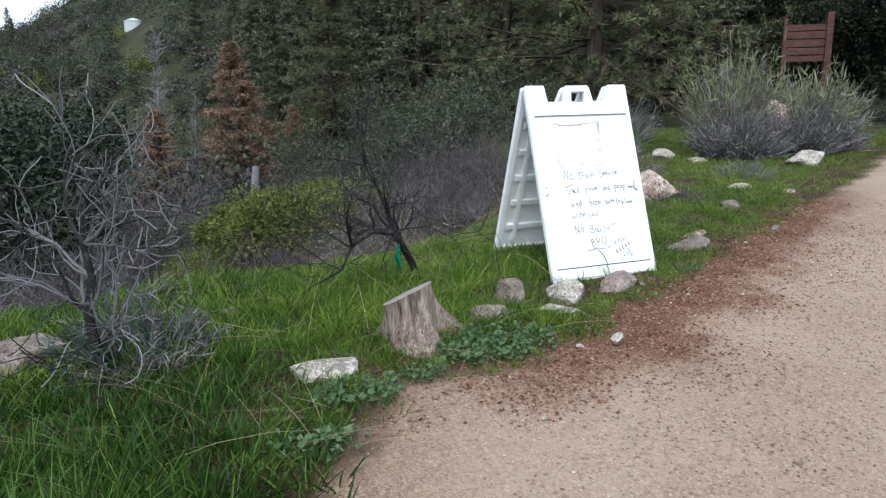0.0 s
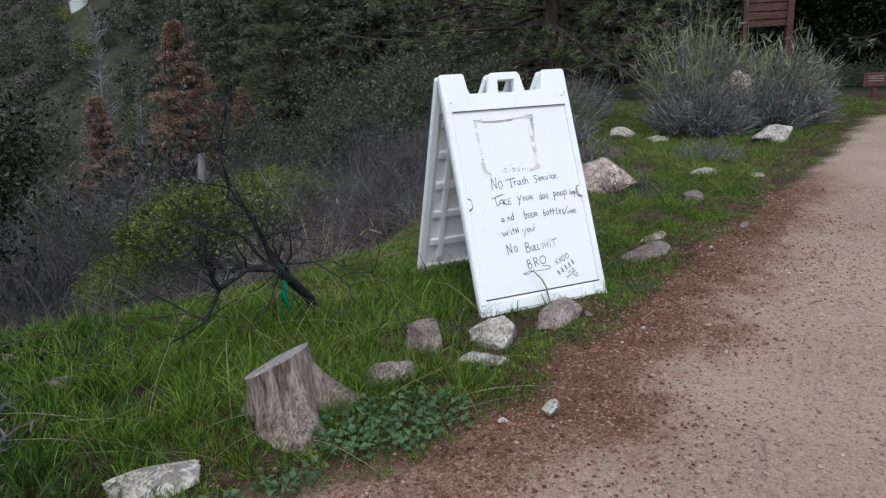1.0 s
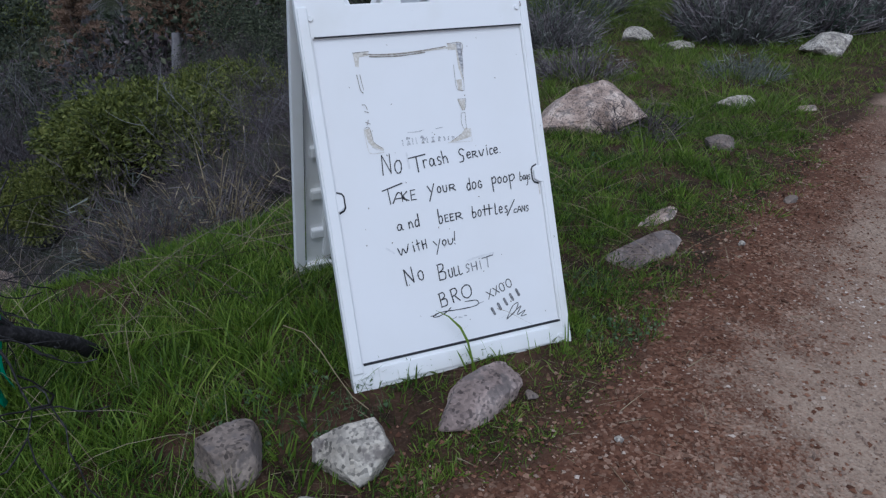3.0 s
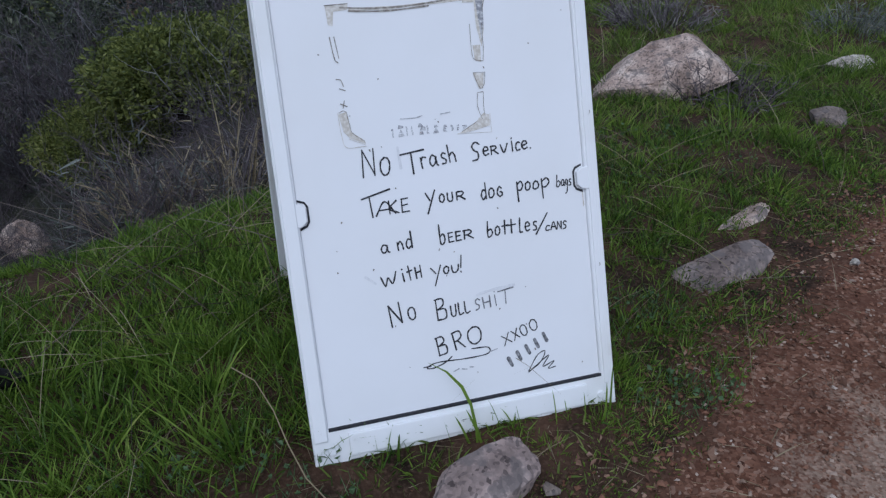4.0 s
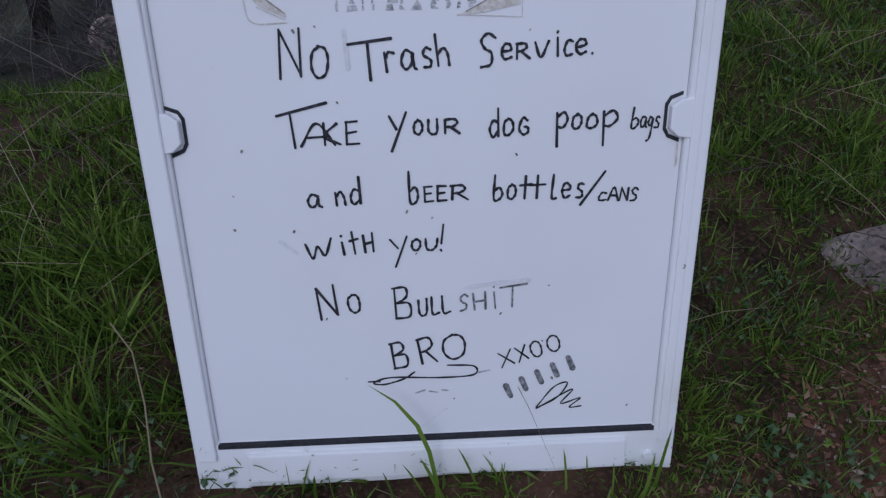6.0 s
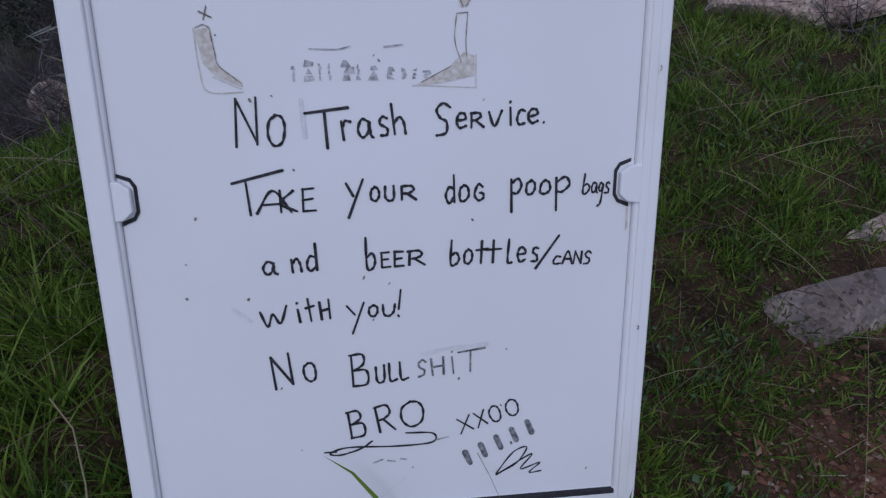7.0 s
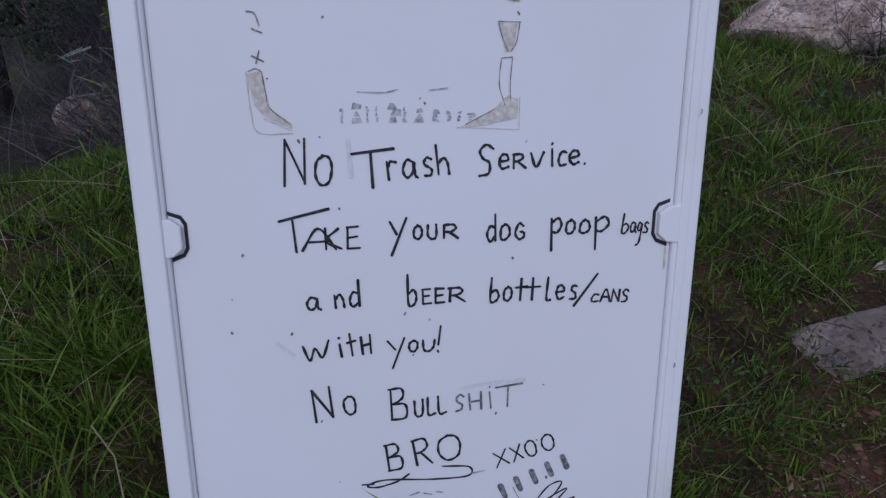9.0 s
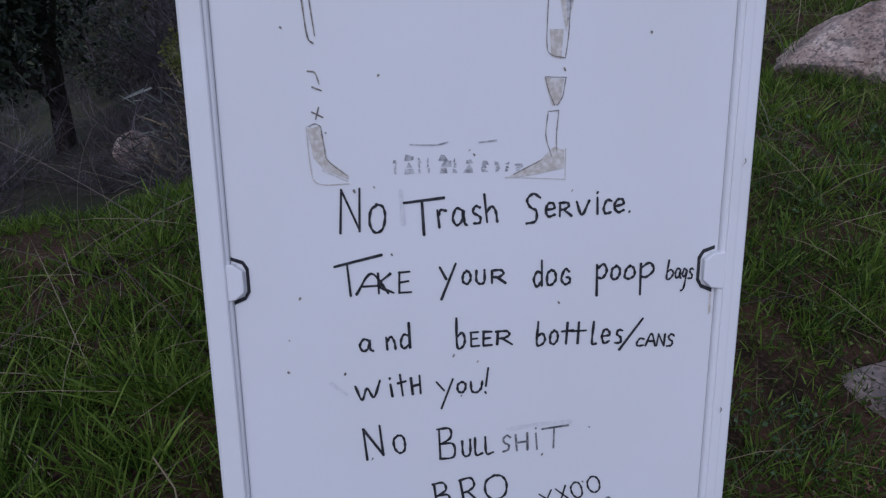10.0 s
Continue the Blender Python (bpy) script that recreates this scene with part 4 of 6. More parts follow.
stone(-2.03, 3.78, (0.36, 0.32, 0.36), ROCK_PINK, "brownish granite boulder on the slope below the bank", 20, 59, 0.2)
stone(-1.95, 0.1, (0.22, 0.14, 0.09), ROCK_GREY, "small grey stone half hidden in grass", 0, 60, 0.35)
stone(-1.05, -1.35, (0.03, 0.025, 0.02), ROCK_WHITE, "white pebble on the gravel", 0, 61, 0.3)
stone(0.35, -0.75, (0.028, 0.024, 0.018), ROCK_WHITE, "white pebble on the gravel", 0, 62, 0.3)
stone(0.22, -0.42, (0.03, 0.026, 0.022), ROCK_WHITE, "white pebble on reddish soil", 0, 63, 0.3)
stone(-0.62, -0.83, (0.04, 0.028, 0.022), ROCK_WHITE, "white pebble on reddish soil", 0, 64, 0.3)
stone(1.25, 0.35, (0.035, 0.03, 0.025), ROCK_WHITE, "white pebble on the gravel", 0, 65, 0.3)
stone(1.75, 0.62, (0.07, 0.05, 0.045), ROCK_GREY, "small grey stone at the path edge", 0, 66, 0.3)
stone(2.95, 1.75, (0.16, 0.1, 0.07), ROCK_PINK, "small pinkish stone at the path edge", 0, 67, 0.35)

# ---- stump ----


def tree_stump(x, y):
    rings, seg, h = 20, 180, 0.225
    top = thing("tree_stump", pose(x, y, ground_z(x, y) - 0.03, 0, 0, 0), "weathered grey tree stump with slanting sawn top and cracks", "stump")
    verts = []
    for k in range(rings + 1):
        s = k / rings
        for j in range(seg):
            a = 2 * math.pi * j / seg
            flare = 0.095 * (1 - s) ** 2.2 * (1 + 0.75 * math.sin(3 * a + 0.6) + 0.35 * math.sin(5 * a + 2))
            crack = sum(-0.03 * math.exp(-((((a - c + math.pi) % (2 * math.pi)) - math.pi) / 0.032) ** 2) * (0.35 + 0.65 * s) for c in (4.05, 4.5, 4.72, 5.25, 3.6, 0.9))
            r = 0.104 + flare + crack + 0.008 * noise.noise((math.cos(a) * 2, math.sin(a) * 2, s * 2)) + 0.0035 * noise.noise((math.cos(a) * 14, math.sin(a) * 14, s * 2))
            z = s * (h + 0.10 * r / 0.104 * (0.4 * math.cos(a) - 0.3 * math.sin(a)))
            verts.append((r * math.cos(a) - 0.035 * s, r * math.sin(a) * 0.92, z))
    faces = [[k * seg + j, k * seg + (j + 1) % seg, (k + 1) * seg + (j + 1) % seg, (k + 1) * seg + j] for k in range(rings) for j in range(seg)]
    part_mesh("stump_side", mesh_of("stump_side", verts, faces, STUMP_SIDE, True), top)
    rim = np.array(verts[rings * seg:])
    mid = rim.mean(0)
    cap = [tuple(mid + (rim[j] - mid) * q + np.array([0, 0, 0.004 * noise.noise((rim[j][0] * 30 * q, rim[j][1] * 30 * q, 3)) if q < 1 else 0])) for q in (1.0, 0.93, 0.7, 0.4) for j in range(seg)]
    cf = [[k * seg + j, k * seg + (j + 1) % seg, (k + 1) * seg + (j + 1) % seg, (k + 1) * seg + j] for k in range(3) for j in range(seg)]
    cap.append(tuple(mid))
    cf += [[3 * seg + j, 3 * seg + (j + 1) % seg, 4 * seg] for j in range(seg)]
    part_mesh("sawn_top", mesh_of("sawn_top", cap, cf, STUMP_TOP), top, "grey sawn end grain")
    return top


tree_stump(-1.22, -0.51)

# ---- twiggy shrubs ----


def dead_shrub(name, x, y, label, mat, stems, height, radius, spread, depth=2, kids=5, lift=0.02, lean=(0, 0), seed=1, wide=0.6):
    global rng
    keep, rng = rng, np.random.default_rng(seed)
    base = thing(name, pose(x, y, ground_z(x, y) - 0.02), label, "shrub")
    for _ in range(stems):
        way = np.array([rng.normal() * wide + lean[0], rng.normal() * wide + lean[1], 1.0])
        lines = branching((rng.normal() * 0.03, rng.normal() * 0.03, 0), way, height * rng.uniform(0.7, 1.1), radius * rng.uniform(0.6, 1.1), depth, 0.16, spread, kids, lift)
        v, f = tube_arrays(lines, 4)
        part_mesh("stem", mesh_of("stem", v, f, mat, True), base)
    rng = keep
    return base


def charred_shrub(x, y):
    """A charred main stem with pale, brittle, peeled twigs."""
    global rng
    keep, rng = rng, np.random.default_rng(17)
    base = thing("dead_shrub", pose(x, y, ground_z(x, y) - 0.02), "leafless shrub, charred stem and pale brittle twigs in grass", "shrub")
    stem = [(0, 0, 0), (-0.015, 0.0, 0.14), (-0.03, 0.02, 0.27), (0.0, 0.03, 0.4), (-0.02, 0.05, 0.52), (-0.01, 0.06, 0.62)]
    v, f = tube_arrays([(np.array(stem), np.array([0.021, 0.019, 0.017, 0.014, 0.011, 0.006]))], 8)
    part_mesh("trunk", mesh_of("trunk", v, f, TWIG_BURNT, True), base, "charred black main stem")
    for k in range(19):
        i = 1 + k % 5
        side = rng.uniform(0, 2 * math.pi)
        way = (math.cos(side) * 1.1, math.sin(side) * 0.8, rng.uniform(0.35, 1.3))
        lines = branching(stem[i], way, rng.uniform(0.28, 0.5), rng.uniform(0.005, 0.009), 2, 0.2, 0.75, 4, 0.03, 0.58, 0.62)
        v, f = tube_arrays([(p, np.maximum(r, 0.002)) for p, r in lines], 5)
        part_mesh("branch", mesh_of("branch", v, f, TWIG_GREY if k % 4 else TWIG_BURNT, True), base)
    rng = keep


charred_shrub(-2.43, -0.5)


def burnt_shrub():
    global rng
    keep, rng = rng, np.random.default_rng(23)
    x, y = -0.93, 0.42
    base = thing("burnt_shrub", pose(x, y, ground_z(x, y) - 0.02), "charred leafless shrub bending over the grass", "shrub")
    trunk = [(0, 0, 0), (-0.06, -0.09, 0.12), (-0.14, -0.22, 0.24), (-0.22, -0.34, 0.345), (-0.33, -0.38, 0.37), (-0.44, -0.4, 0.31), (-0.5, -0.41, 0.2)]
    v, f = tube_arrays([(np.array(trunk), np.array([0.024, 0.022, 0.02, 0.019, 0.014, 0.009, 0.005]))], 8)
    part_mesh("trunk", mesh_of("trunk", v, f, TWIG_BURNT, True), base)
    limb = [trunk[3], (-0.25, -0.36, 0.46), (-0.29, -0.35, 0.57), (-0.35, -0.37, 0.68), (-0.37, -0.38, 0.8)]
    v, f = tube_arrays([(np.array(limb), np.array([0.014, 0.011, 0.009, 0.007, 0.003]))], 7)
    part_mesh("limb", mesh_of("limb", v, f, TWIG_BURNT, True), base)
    for k in range(12):
        way = (rng.normal() * 0.8, rng.normal() * 0.5, rng.uniform(0.2, 1.1))
        lines = branching(limb[1 + k % 4], way, rng.uniform(0.16, 0.36), rng.uniform(0.004, 0.006), 2, 0.24, 0.7, 3, 0.02, 0.66, 0.6)
        v, f = tube_arrays([(p, np.maximum(r, 0.0014)) for p, r in lines], 4)
        part_mesh("branch", mesh_of("branch", v, f, TWIG_BURNT, True), base)
    for k in range(17):
        i = (2, 3, 3, 4, 4, 5, 5, 6)[k % 8]
        way = (rng.normal() * 0.6 - 0.35, rng.normal() * 0.45, rng.uniform(-0.25, 1.25))
        lines = branching(trunk[i], way, rng.uniform(0.22, 0.5), rng.uniform(0.005, 0.009), 2, 0.24, 0.75, 3, 0.02, 0.66, 0.6)
        lines = [(p, np.maximum(r, 0.0015)) for p, r in lines]
        v, f = tube_arrays(lines, 4)
        part_mesh("branch", mesh_of("branch", v, f, TWIG_BURNT, True), base)
    tape = thing("flagging_ribbon", pose(x - 0.2, y - 0.28, ground_z(x, y) + 0.02), "bright green plastic ribbon tied to the charred shrub", "ribbon")
    for k, (dx, length, tw) in enumerate(((0.0, 0.245, 1.2), (0.02, 0.2, -1.5))):
        vs, fs = [], []
        for i in range(15):
            s = i / 14
            a = 0.6 + tw * s + 0.4 * math.sin(5 * s)
            c = np.array([dx + 0.01 * math.sin(6 * s + k), 0.008 * math.cos(5 * s), 0.295 - length * s])
            e = np.array([math.cos(a), math.sin(a), 0]) * 0.0125
            vs += [c - e, c + e]
            if i:
                fs.append([2 * i - 2, 2 * i - 1, 2 * i + 1, 2 * i])
        ob = part_mesh("tail", mesh_of("tail", vs, fs, RIBBON, True), tape)
        ob.modifiers.new("thickness", "SOLIDIFY").thickness = 0.0008
    bm = bmesh.new()
    bmesh.ops.create_uvsphere(bm, u_segments=10, v_segments=8, radius=0.014, matrix=Matrix.Translation((0.008, 0, 0.3)) @ Matrix.Diagonal((1, 0.8, 1.1, 1)))
    part("knot", bm, RIBBON, tape, smooth=True)
    rng = keep


burnt_shrub()

# ---- grass and herbs ----


def scatter(box, per_m2, chance):
    n = int((box[1] - box[0]) * (box[3] - box[2]) * per_m2)
    xy = np.column_stack([rng.uniform(box[0], box[1], n), rng.uniform(box[2], box[3], n)])
    return xy[rng.random(n) < chance(xy)]


BARE = [(-0.4, 0.0, 0.1, 0.14), (-0.66, -0.12, 0.16, 0.09), (-0.42, -0.22, 0.16, 0.12), (-0.2, -0.12, 0.3, 0.1), (0.72, 0.66, 0.12, 0.08), (1.3, 1.05, 0.28, 0.2), (1.75, 1.2, 0.3, 0.16), (0.5, 0.9, 0.2, 0.14)]


def grass_chance(xy):
    s, c = signed_distance(xy, EDGE), signed_distance(xy, CREST)
    w = wave(xy, 2.2) * 0.13 + wave(xy, 9.0, 4.0) * 0.07
    right = smooth_step(-0.1, 0.8, xy[:, 0])
    patch = 0.5 + 1.3 * wave(xy, 3.1, 2.0) + 1.0 * wave(xy, 8.0, 6.0)
    cover = np.clip(patch + 0.4 * (1 - right) + 0.24, 0.08, 1)
    for bx, by, rx, ry in BARE:
        cover = cover * (1 - 0.8 * np.exp(-((xy[:, 0] - bx) / rx) ** 2 - ((xy[:, 1] - by) / ry) ** 2))
    return smooth_step(-0.12, 0.07, s + w) * (1 - smooth_step(-0.1, 0.7, c)) * cover


def grass_field(name, label, xy, lengths, widths, mat, upright=0.45, droop=0.35, steps=3, way=None):
    n = len(xy)
    base = np.column_stack([xy, ground_zs(xy) - 0.006])
    if way is None:
        way = unit(np.column_stack([rng.normal(size=(n, 2)) * upright, np.ones(n)]))
    v, f = blade_arrays(base, way, lengths, widths, droop, steps)
    ob = new(name, mesh_of(name, v, f, mat))
    return tagged(ob, label, "grass", kind="stuff")


def tufts(name, label, box, per_m2, blades, spread, wide, mat, chance, scale=1.0):
    """Grass that grows in tufts: blades that fan out from one foot."""
    foot = scatter(box, per_m2, chance)
    n = len(foot)
    size = blade_length(foot) * scale
    a = rng.uniform(0, 2 * math.pi, (n, blades))
    d = rng.random((n, blades)) ** 0.7
    out = np.stack([np.cos(a), np.sin(a)], -1) * d[..., None]
    xy = (foot[:, None] + out * spread).reshape(-1, 2)
    way = unit(np.concatenate([out * 0.75 + rng.normal(size=out.shape) * 0.15, np.ones((n, blades, 1))], -1)).reshape(-1, 3)
    length = (size[:, None] * rng.uniform(0.5, 1.25, (n, blades))).ravel()
    return grass_field(name, label, xy, length, rng.uniform(wide[0], wide[1], n * blades), mat, 0.4, 0.33, 3, way)


def blade_length(xy):
    tall = 1 - smooth_step(-0.7, 0.25, xy[:, 0])
    near = smooth_step(-0.9, -1.5, xy[:, 1])
    s = signed_distance(xy, EDGE)
    return (0.062 + 0.055 * tall + 0.12 * near) * (0.45 + 0.55 * smooth_step(0.0, 0.45, s)) * (1 - 0.35 * smooth_step(-0.6, 0.1, signed_distance(xy, CREST))) * rng.uniform(0.55, 1.35, len(xy)) * (1 + 0.5 * wave(xy, 1.7, 12.0))


FINE, BROAD = (0.0018, 0.0042), (0.003, 0.0065)


def meadow_edge(p):
    """Thins the tall grass out to an uneven end far from the path."""
    away = np.hypot(p[:, 0] + 2.2, p[:, 1] + 1.2) + 0.6 * wave(p, 0.9, 3.0)
    return grass_chance(p) * (1 - smooth_step(2.2, 4.6, away))


tufts("grass", "fresh green grass covering the bank round the sign", (-1.75, 0.45, -1.2, 1.9), 900, 17, 0.03, FINE, GRASS, grass_chance, 0.7)
tufts("grass", "deeper green grass between the fresh tufts", (-1.75, 0.9, -1.2, 1.9), 420, 12, 0.04, FINE, GRASS_DEEP_SHADED, grass_chance, 0.7)
tufts("grass", "taller bright clumps of grass on the bank", (-1.75, -0.45, -0.7, 1.2), 60, 26, 0.05, BROAD, GRASS, grass_chance, 1.15)
# the shade over this tall grass is put into its blade colour
tufts("grass", "tall deep green grass at the edge of the path, darkened for shade", (-7.0, -1.7, -6.0, 1.6), 440, 15, 0.05, (0.003, 0.007), GRASS_DEEP_SHADED, meadow_edge, 0.8)
tufts("grass", "bright blades among the tall shade-darkened grass", (-5.0, -1.7, -3.6, 1.4), 60, 9, 0.06, BROAD, GRASS, meadow_edge, 0.85)
tufts("grass", "fresh green grass among taller tufts", (-4.0, -1.7, -0.55, 1.4), 420, 14, 0.045, (0.0025, 0.0055), GRASS, grass_chance, 0.9)
tufts("grass", "short tufts of grass beside the sign and stones", (0.3, 2.6, -0.2, 2.2), 420, 15, 0.03, FINE, GRASS, lambda p: np.clip(grass_chance(p) * 1.5, 0, 1), 1.05)
tufts("grass", "short darker tufts of grass beside the stones", (0.3, 2.6, -0.2, 2.2), 260, 12, 0.03, FINE, GRASS_DEEP_SHADED, lambda p: np.clip(grass_chance(p) * 1.6, 0, 1), 1.0)
right_xy = scatter((1.3, 9.0, 0.2, 8.5), 2400, lambda p: np.clip(grass_chance(p) * 1.0, 0, 1))
grass_field("grass", "thin short grass between stones and shrubs", right_xy, blade_length(right_xy) * 1.15, rng.uniform(0.003, 0.007, len(right_xy)), GRASS_SHORT, 0.6)
low_xy = scatter((-0.75, 2.2, -0.4, 2.4), 4200, lambda p: np.clip(0.12 + grass_chance(p), 0, 1) * smooth_step(-0.05, 0.08, signed_distance(p, EDGE)))
grass_field("grass", "short mixed grass and clover beside the sign", low_xy, rng.uniform(0.012, 0.045, len(low_xy)), rng.uniform(0.002, 0.006, len(low_xy)), GRASS_SHORT, 0.9)
dry_xy = scatter((-3.5, 3.5, -1.6, 3.0), 95, lambda p: np.clip(grass_chance(p) * 1.3, 0, 1) * ((np.abs(p[:, 0]) > 0.6) | (p[:, 1] > 0.15)))
grass_field("dry_grass", "dry straw stalks among the green grass", dry_xy, rng.uniform(0.1, 0.42, len(dry_xy)), rng.uniform(0.001, 0.0024, len(dry_xy)), STRAW, 0.9, 0.7, 4)
tufts("grass", "taller clumps of fresh grass between the stones", (0.9, 5.0, 0.3, 4.2), 24, 26, 0.05, (0.0025, 0.006), GRASS, lambda p: np.clip(grass_chance(p) * 1.8, 0, 1), 1.7)
tufts("grass", "lush green grass close beside the sign", (0.3, 0.9, -0.2, 0.8), 420, 15, 0.028, FINE, GRASS, lambda p: smooth_step(0.0, 0.14, signed_distance(p, EDGE)) * (np.hypot((p[:, 0] - 0.86) / 0.27, (p[:, 1] - 0.40) / 0.13) > 1) * np.clip(0.7 + 1.2 * wave(p, 6.0, 8.0), 0.15, 0.95), 1.0)
tufts("grass", "green tufts along the sign's foot", (-0.1, 0.36, -0.13, -0.01), 420, 12, 0.025, FINE, GRASS, lambda p: np.full(len(p), 0.75), 0.75)
litter_xy = scatter((-0.9, 2.6, -0.9, 1.9), 900, lambda p: smooth_step(-0.5, 0.15, signed_distance(p, EDGE)) * 0.8)
grass_field("plant_litter", "dead brown stems lying on the soil", litter_xy, rng.uniform(0.03, 0.12, len(litter_xy)), rng.uniform(0.0012, 0.0028, len(litter_xy)), STRAW, 6.0, 0.1, 2)
twig_xy = scatter((0.45, 2.4, 0.35, 2.3), 130, lambda p: np.clip(0.25 + 1.3 * wave(p, 2.6, 5.0), 0, 1) * smooth_step(0.1, 0.3, signed_distance(p, EDGE)))
grass_field("dry_twigs", "thin dry brown twigs tangled over the grass", twig_xy, rng.uniform(0.12, 0.4, len(twig_xy)), rng.uniform(0.0014, 0.003, len(twig_xy)), DRY_TWIG, 1.2, 0.55, 4)
brow_xy = scatter((-2.6, 0.3, 0.25, 1.5), 60, lambda p: smooth_step(-0.75, -0.2, signed_distance(p, CREST)) * 0.8)
grass_field("dry_twigs", "dark dry twigs arching over the brow of the bank", brow_xy, rng.uniform(0.2, 0.55, len(brow_xy)), rng.uniform(0.0016, 0.0034, len(brow_xy)), DRY_TWIG, 0.8, 0.6, 5)

# bark and leaf chips in the reddish strip beside the path
chip_xy = scatter((-1.6, 3.0, -1.3, 2.2), 1500, lambda p: smooth_step(-0.42, -0.12, signed_distance(p, EDGE) + wave(p, 2.2) * 0.13) * (1 - smooth_step(0.05, 0.25, signed_distance(p, EDGE))))
chip_n = len(chip_xy)
chip_way = unit(np.column_stack([rng.normal(size=(chip_n, 2)), rng.normal(size=chip_n) * 0.25 + 0.1]))
chip_len = rng.uniform(0.006, 0.024, chip_n)
cv, cf = leaf_arrays(np.column_stack([chip_xy, ground_zs(chip_xy) + 0.003]), chip_way, chip_len, chip_len * rng.uniform(0.35, 0.8, chip_n))
tagged(new("bark_chips", mesh_of("bark_chips", cv, cf, BARK_CHIP)), "reddish-brown bark chips and dead leaves on soil", "litter", kind="stuff")

# a few blades that lean over the sheet's lower rim
front = np.array([(-0.012, -0.045), (0.012, -0.05), (0.06, -0.04), (0.1, -0.05), (-0.05, -0.06), (0.18, -0.04), (0.24, -0.05), (0.3, -0.04), (-0.16, -0.05), (0.28, -0.055)])
fl = np.array([0.09, 0.1, 0.10, 0.08, 0.09, 0.10, 0.09, 0.13, 0.08, 0.1])
fv, ff = blade_arrays(np.column_stack([front, ground_zs(front)]), unit(np.column_stack([np.linspace(-0.3, 0.1, 10), np.full(10, 0.1), np.ones(10)])), fl, np.full(10, 0.006), 0.25, 4)
tagged(new("grass", mesh_of("grass", fv, ff, GRASS)), "long grass blades leaning on the sign's lower rim", "grass", kind="stuff")


# one long blade bowed across the sheet's lower corner of the writing
bow = np.array([(0.004, -0.05, 0.0), (0.004, -0.042, 0.05), (-0.004, -0.03, 0.105), (-0.018, -0.015, 0.142), (-0.045, 0.0, 0.174), (-0.08, 0.012, 0.196)])
bow_v = np.concatenate([np.stack([p - (0.0022 + 0.0012 * (k < 4)) * np.array([0.8, 0, 0.6]), p + (0.0022 + 0.0012 * (k < 4)) * np.array([0.8, 0, 0.6])]) if k < 5 else p[None] for k, p in enumerate(bow)])
tagged(new("grass_blade", mesh_of("grass_blade", bow_v, [[0, 1, 3, 2], [2, 3, 5, 4], [4, 5, 7, 6], [6, 7, 9, 8], [8, 9, 10]], GRASS)), "long green grass blade bowed before the sign", "grass")


stalk = np.array([(-0.46, 0.16, 0.13), (-0.415, 0.11, 0.125), (-0.385, 0.04, 0.1), (-0.365, -0.03, 0.07), (-0.34, -0.09, 0.035), (-0.31, -0.13, 0.015)])
sv, sf = tube_arrays([(stalk + [0, 0, ground_z(-0.4, 0.0)], np.full(6, 0.0014))], 5)
tagged(new("dry_stalk", mesh_of("dry_stalk", sv, sf, STRAW, True)), "pale dry grass stalk bowed over the grass", "grass")


def herb_patch(cx, cy, r, n, size, mat, label):
    a, d = rng.uniform(0, 2 * math.pi, n), r * np.sqrt(rng.random(n))
    xy = np.column_stack([cx + d * np.cos(a) * 1.3, cy + d * np.sin(a) * 0.75])
    base = np.column_stack([xy, ground_zs(xy) + rng.uniform(0.5, 2.0, n) * size])
    way = unit(np.column_stack([rng.normal(size=(n, 2)), rng.uniform(0.1, 0.7, n)]))
    length = rng.uniform(0.6, 1.2, n) * size
    v, f = leaf_arrays(base, way, length, length * 0.85)
    stalk_v, stalk_f = blade_arrays(np.column_stack([xy, ground_zs(xy)]), unit(np.column_stack([rng.normal(size=(n, 2)) * 0.3, np.ones(n)])), np.full(n, 0.05), np.full(n, 0.002), 0.1, 2)
    v, f = joined([(v, f), (stalk_v, stalk_f)])
    tagged(new("herb_patch", mesh_of("herb_patch", v, f, mat)), label, "weeds", kind="stuff")


herb_patch(-0.95, -0.73, 0.2, 480, 0.027, WEED, "low grey-green broadleaf weeds by the stump")
herb_patch(-1.58, -1.0, 0.13, 150, 0.03, WEED, "low broadleaf weeds at the path edge")
herb_patch(-1.76, -1.3, 0.12, 120, 0.03, WEED, "low broadleaf weeds at the path edge")
herb_patch(-1.3, -0.9, 0.08, 60, 0.03, WEED, "small weeds on the gravel")
herb_patch(0.62, 0.55, 0.22, 130, 0.012, GRASS_SHORT, "small clover-like weeds in thin grass")
herb_patch(1.0, 1.2, 0.4, 200, 0.016, WEED, "small clover-like weeds in thin grass")
herb_patch(0.62, 0.02, 0.06, 30, 0.014, GRASS, "small green weeds on reddish soil")
for k, (hx, hy, hr, hn) in enumerate(((-0.48, -0.05, 0.2, 150), (-0.35, -0.5, 0.1, 70), (-0.62, -0.5, 0.16, 130), (0.48, 0.3, 0.14, 130), (0.75, 0.85, 0.2, 150), (1.15, 0.75, 0.2, 130), (0.5, -0.02, 0.1, 70), (0.55, 1.0, 0.25, 150), (1.6, 1.1, 0.3, 160), (0.35, 0.55, 0.12, 90))):
    herb_patch(hx, hy, hr, hn, (0.014, 0.011)[k % 2], (WEED, GRASS_SHORT, GRASS)[k % 3], "small clover-like weeds on brown soil")

# ---- loose gravel ----


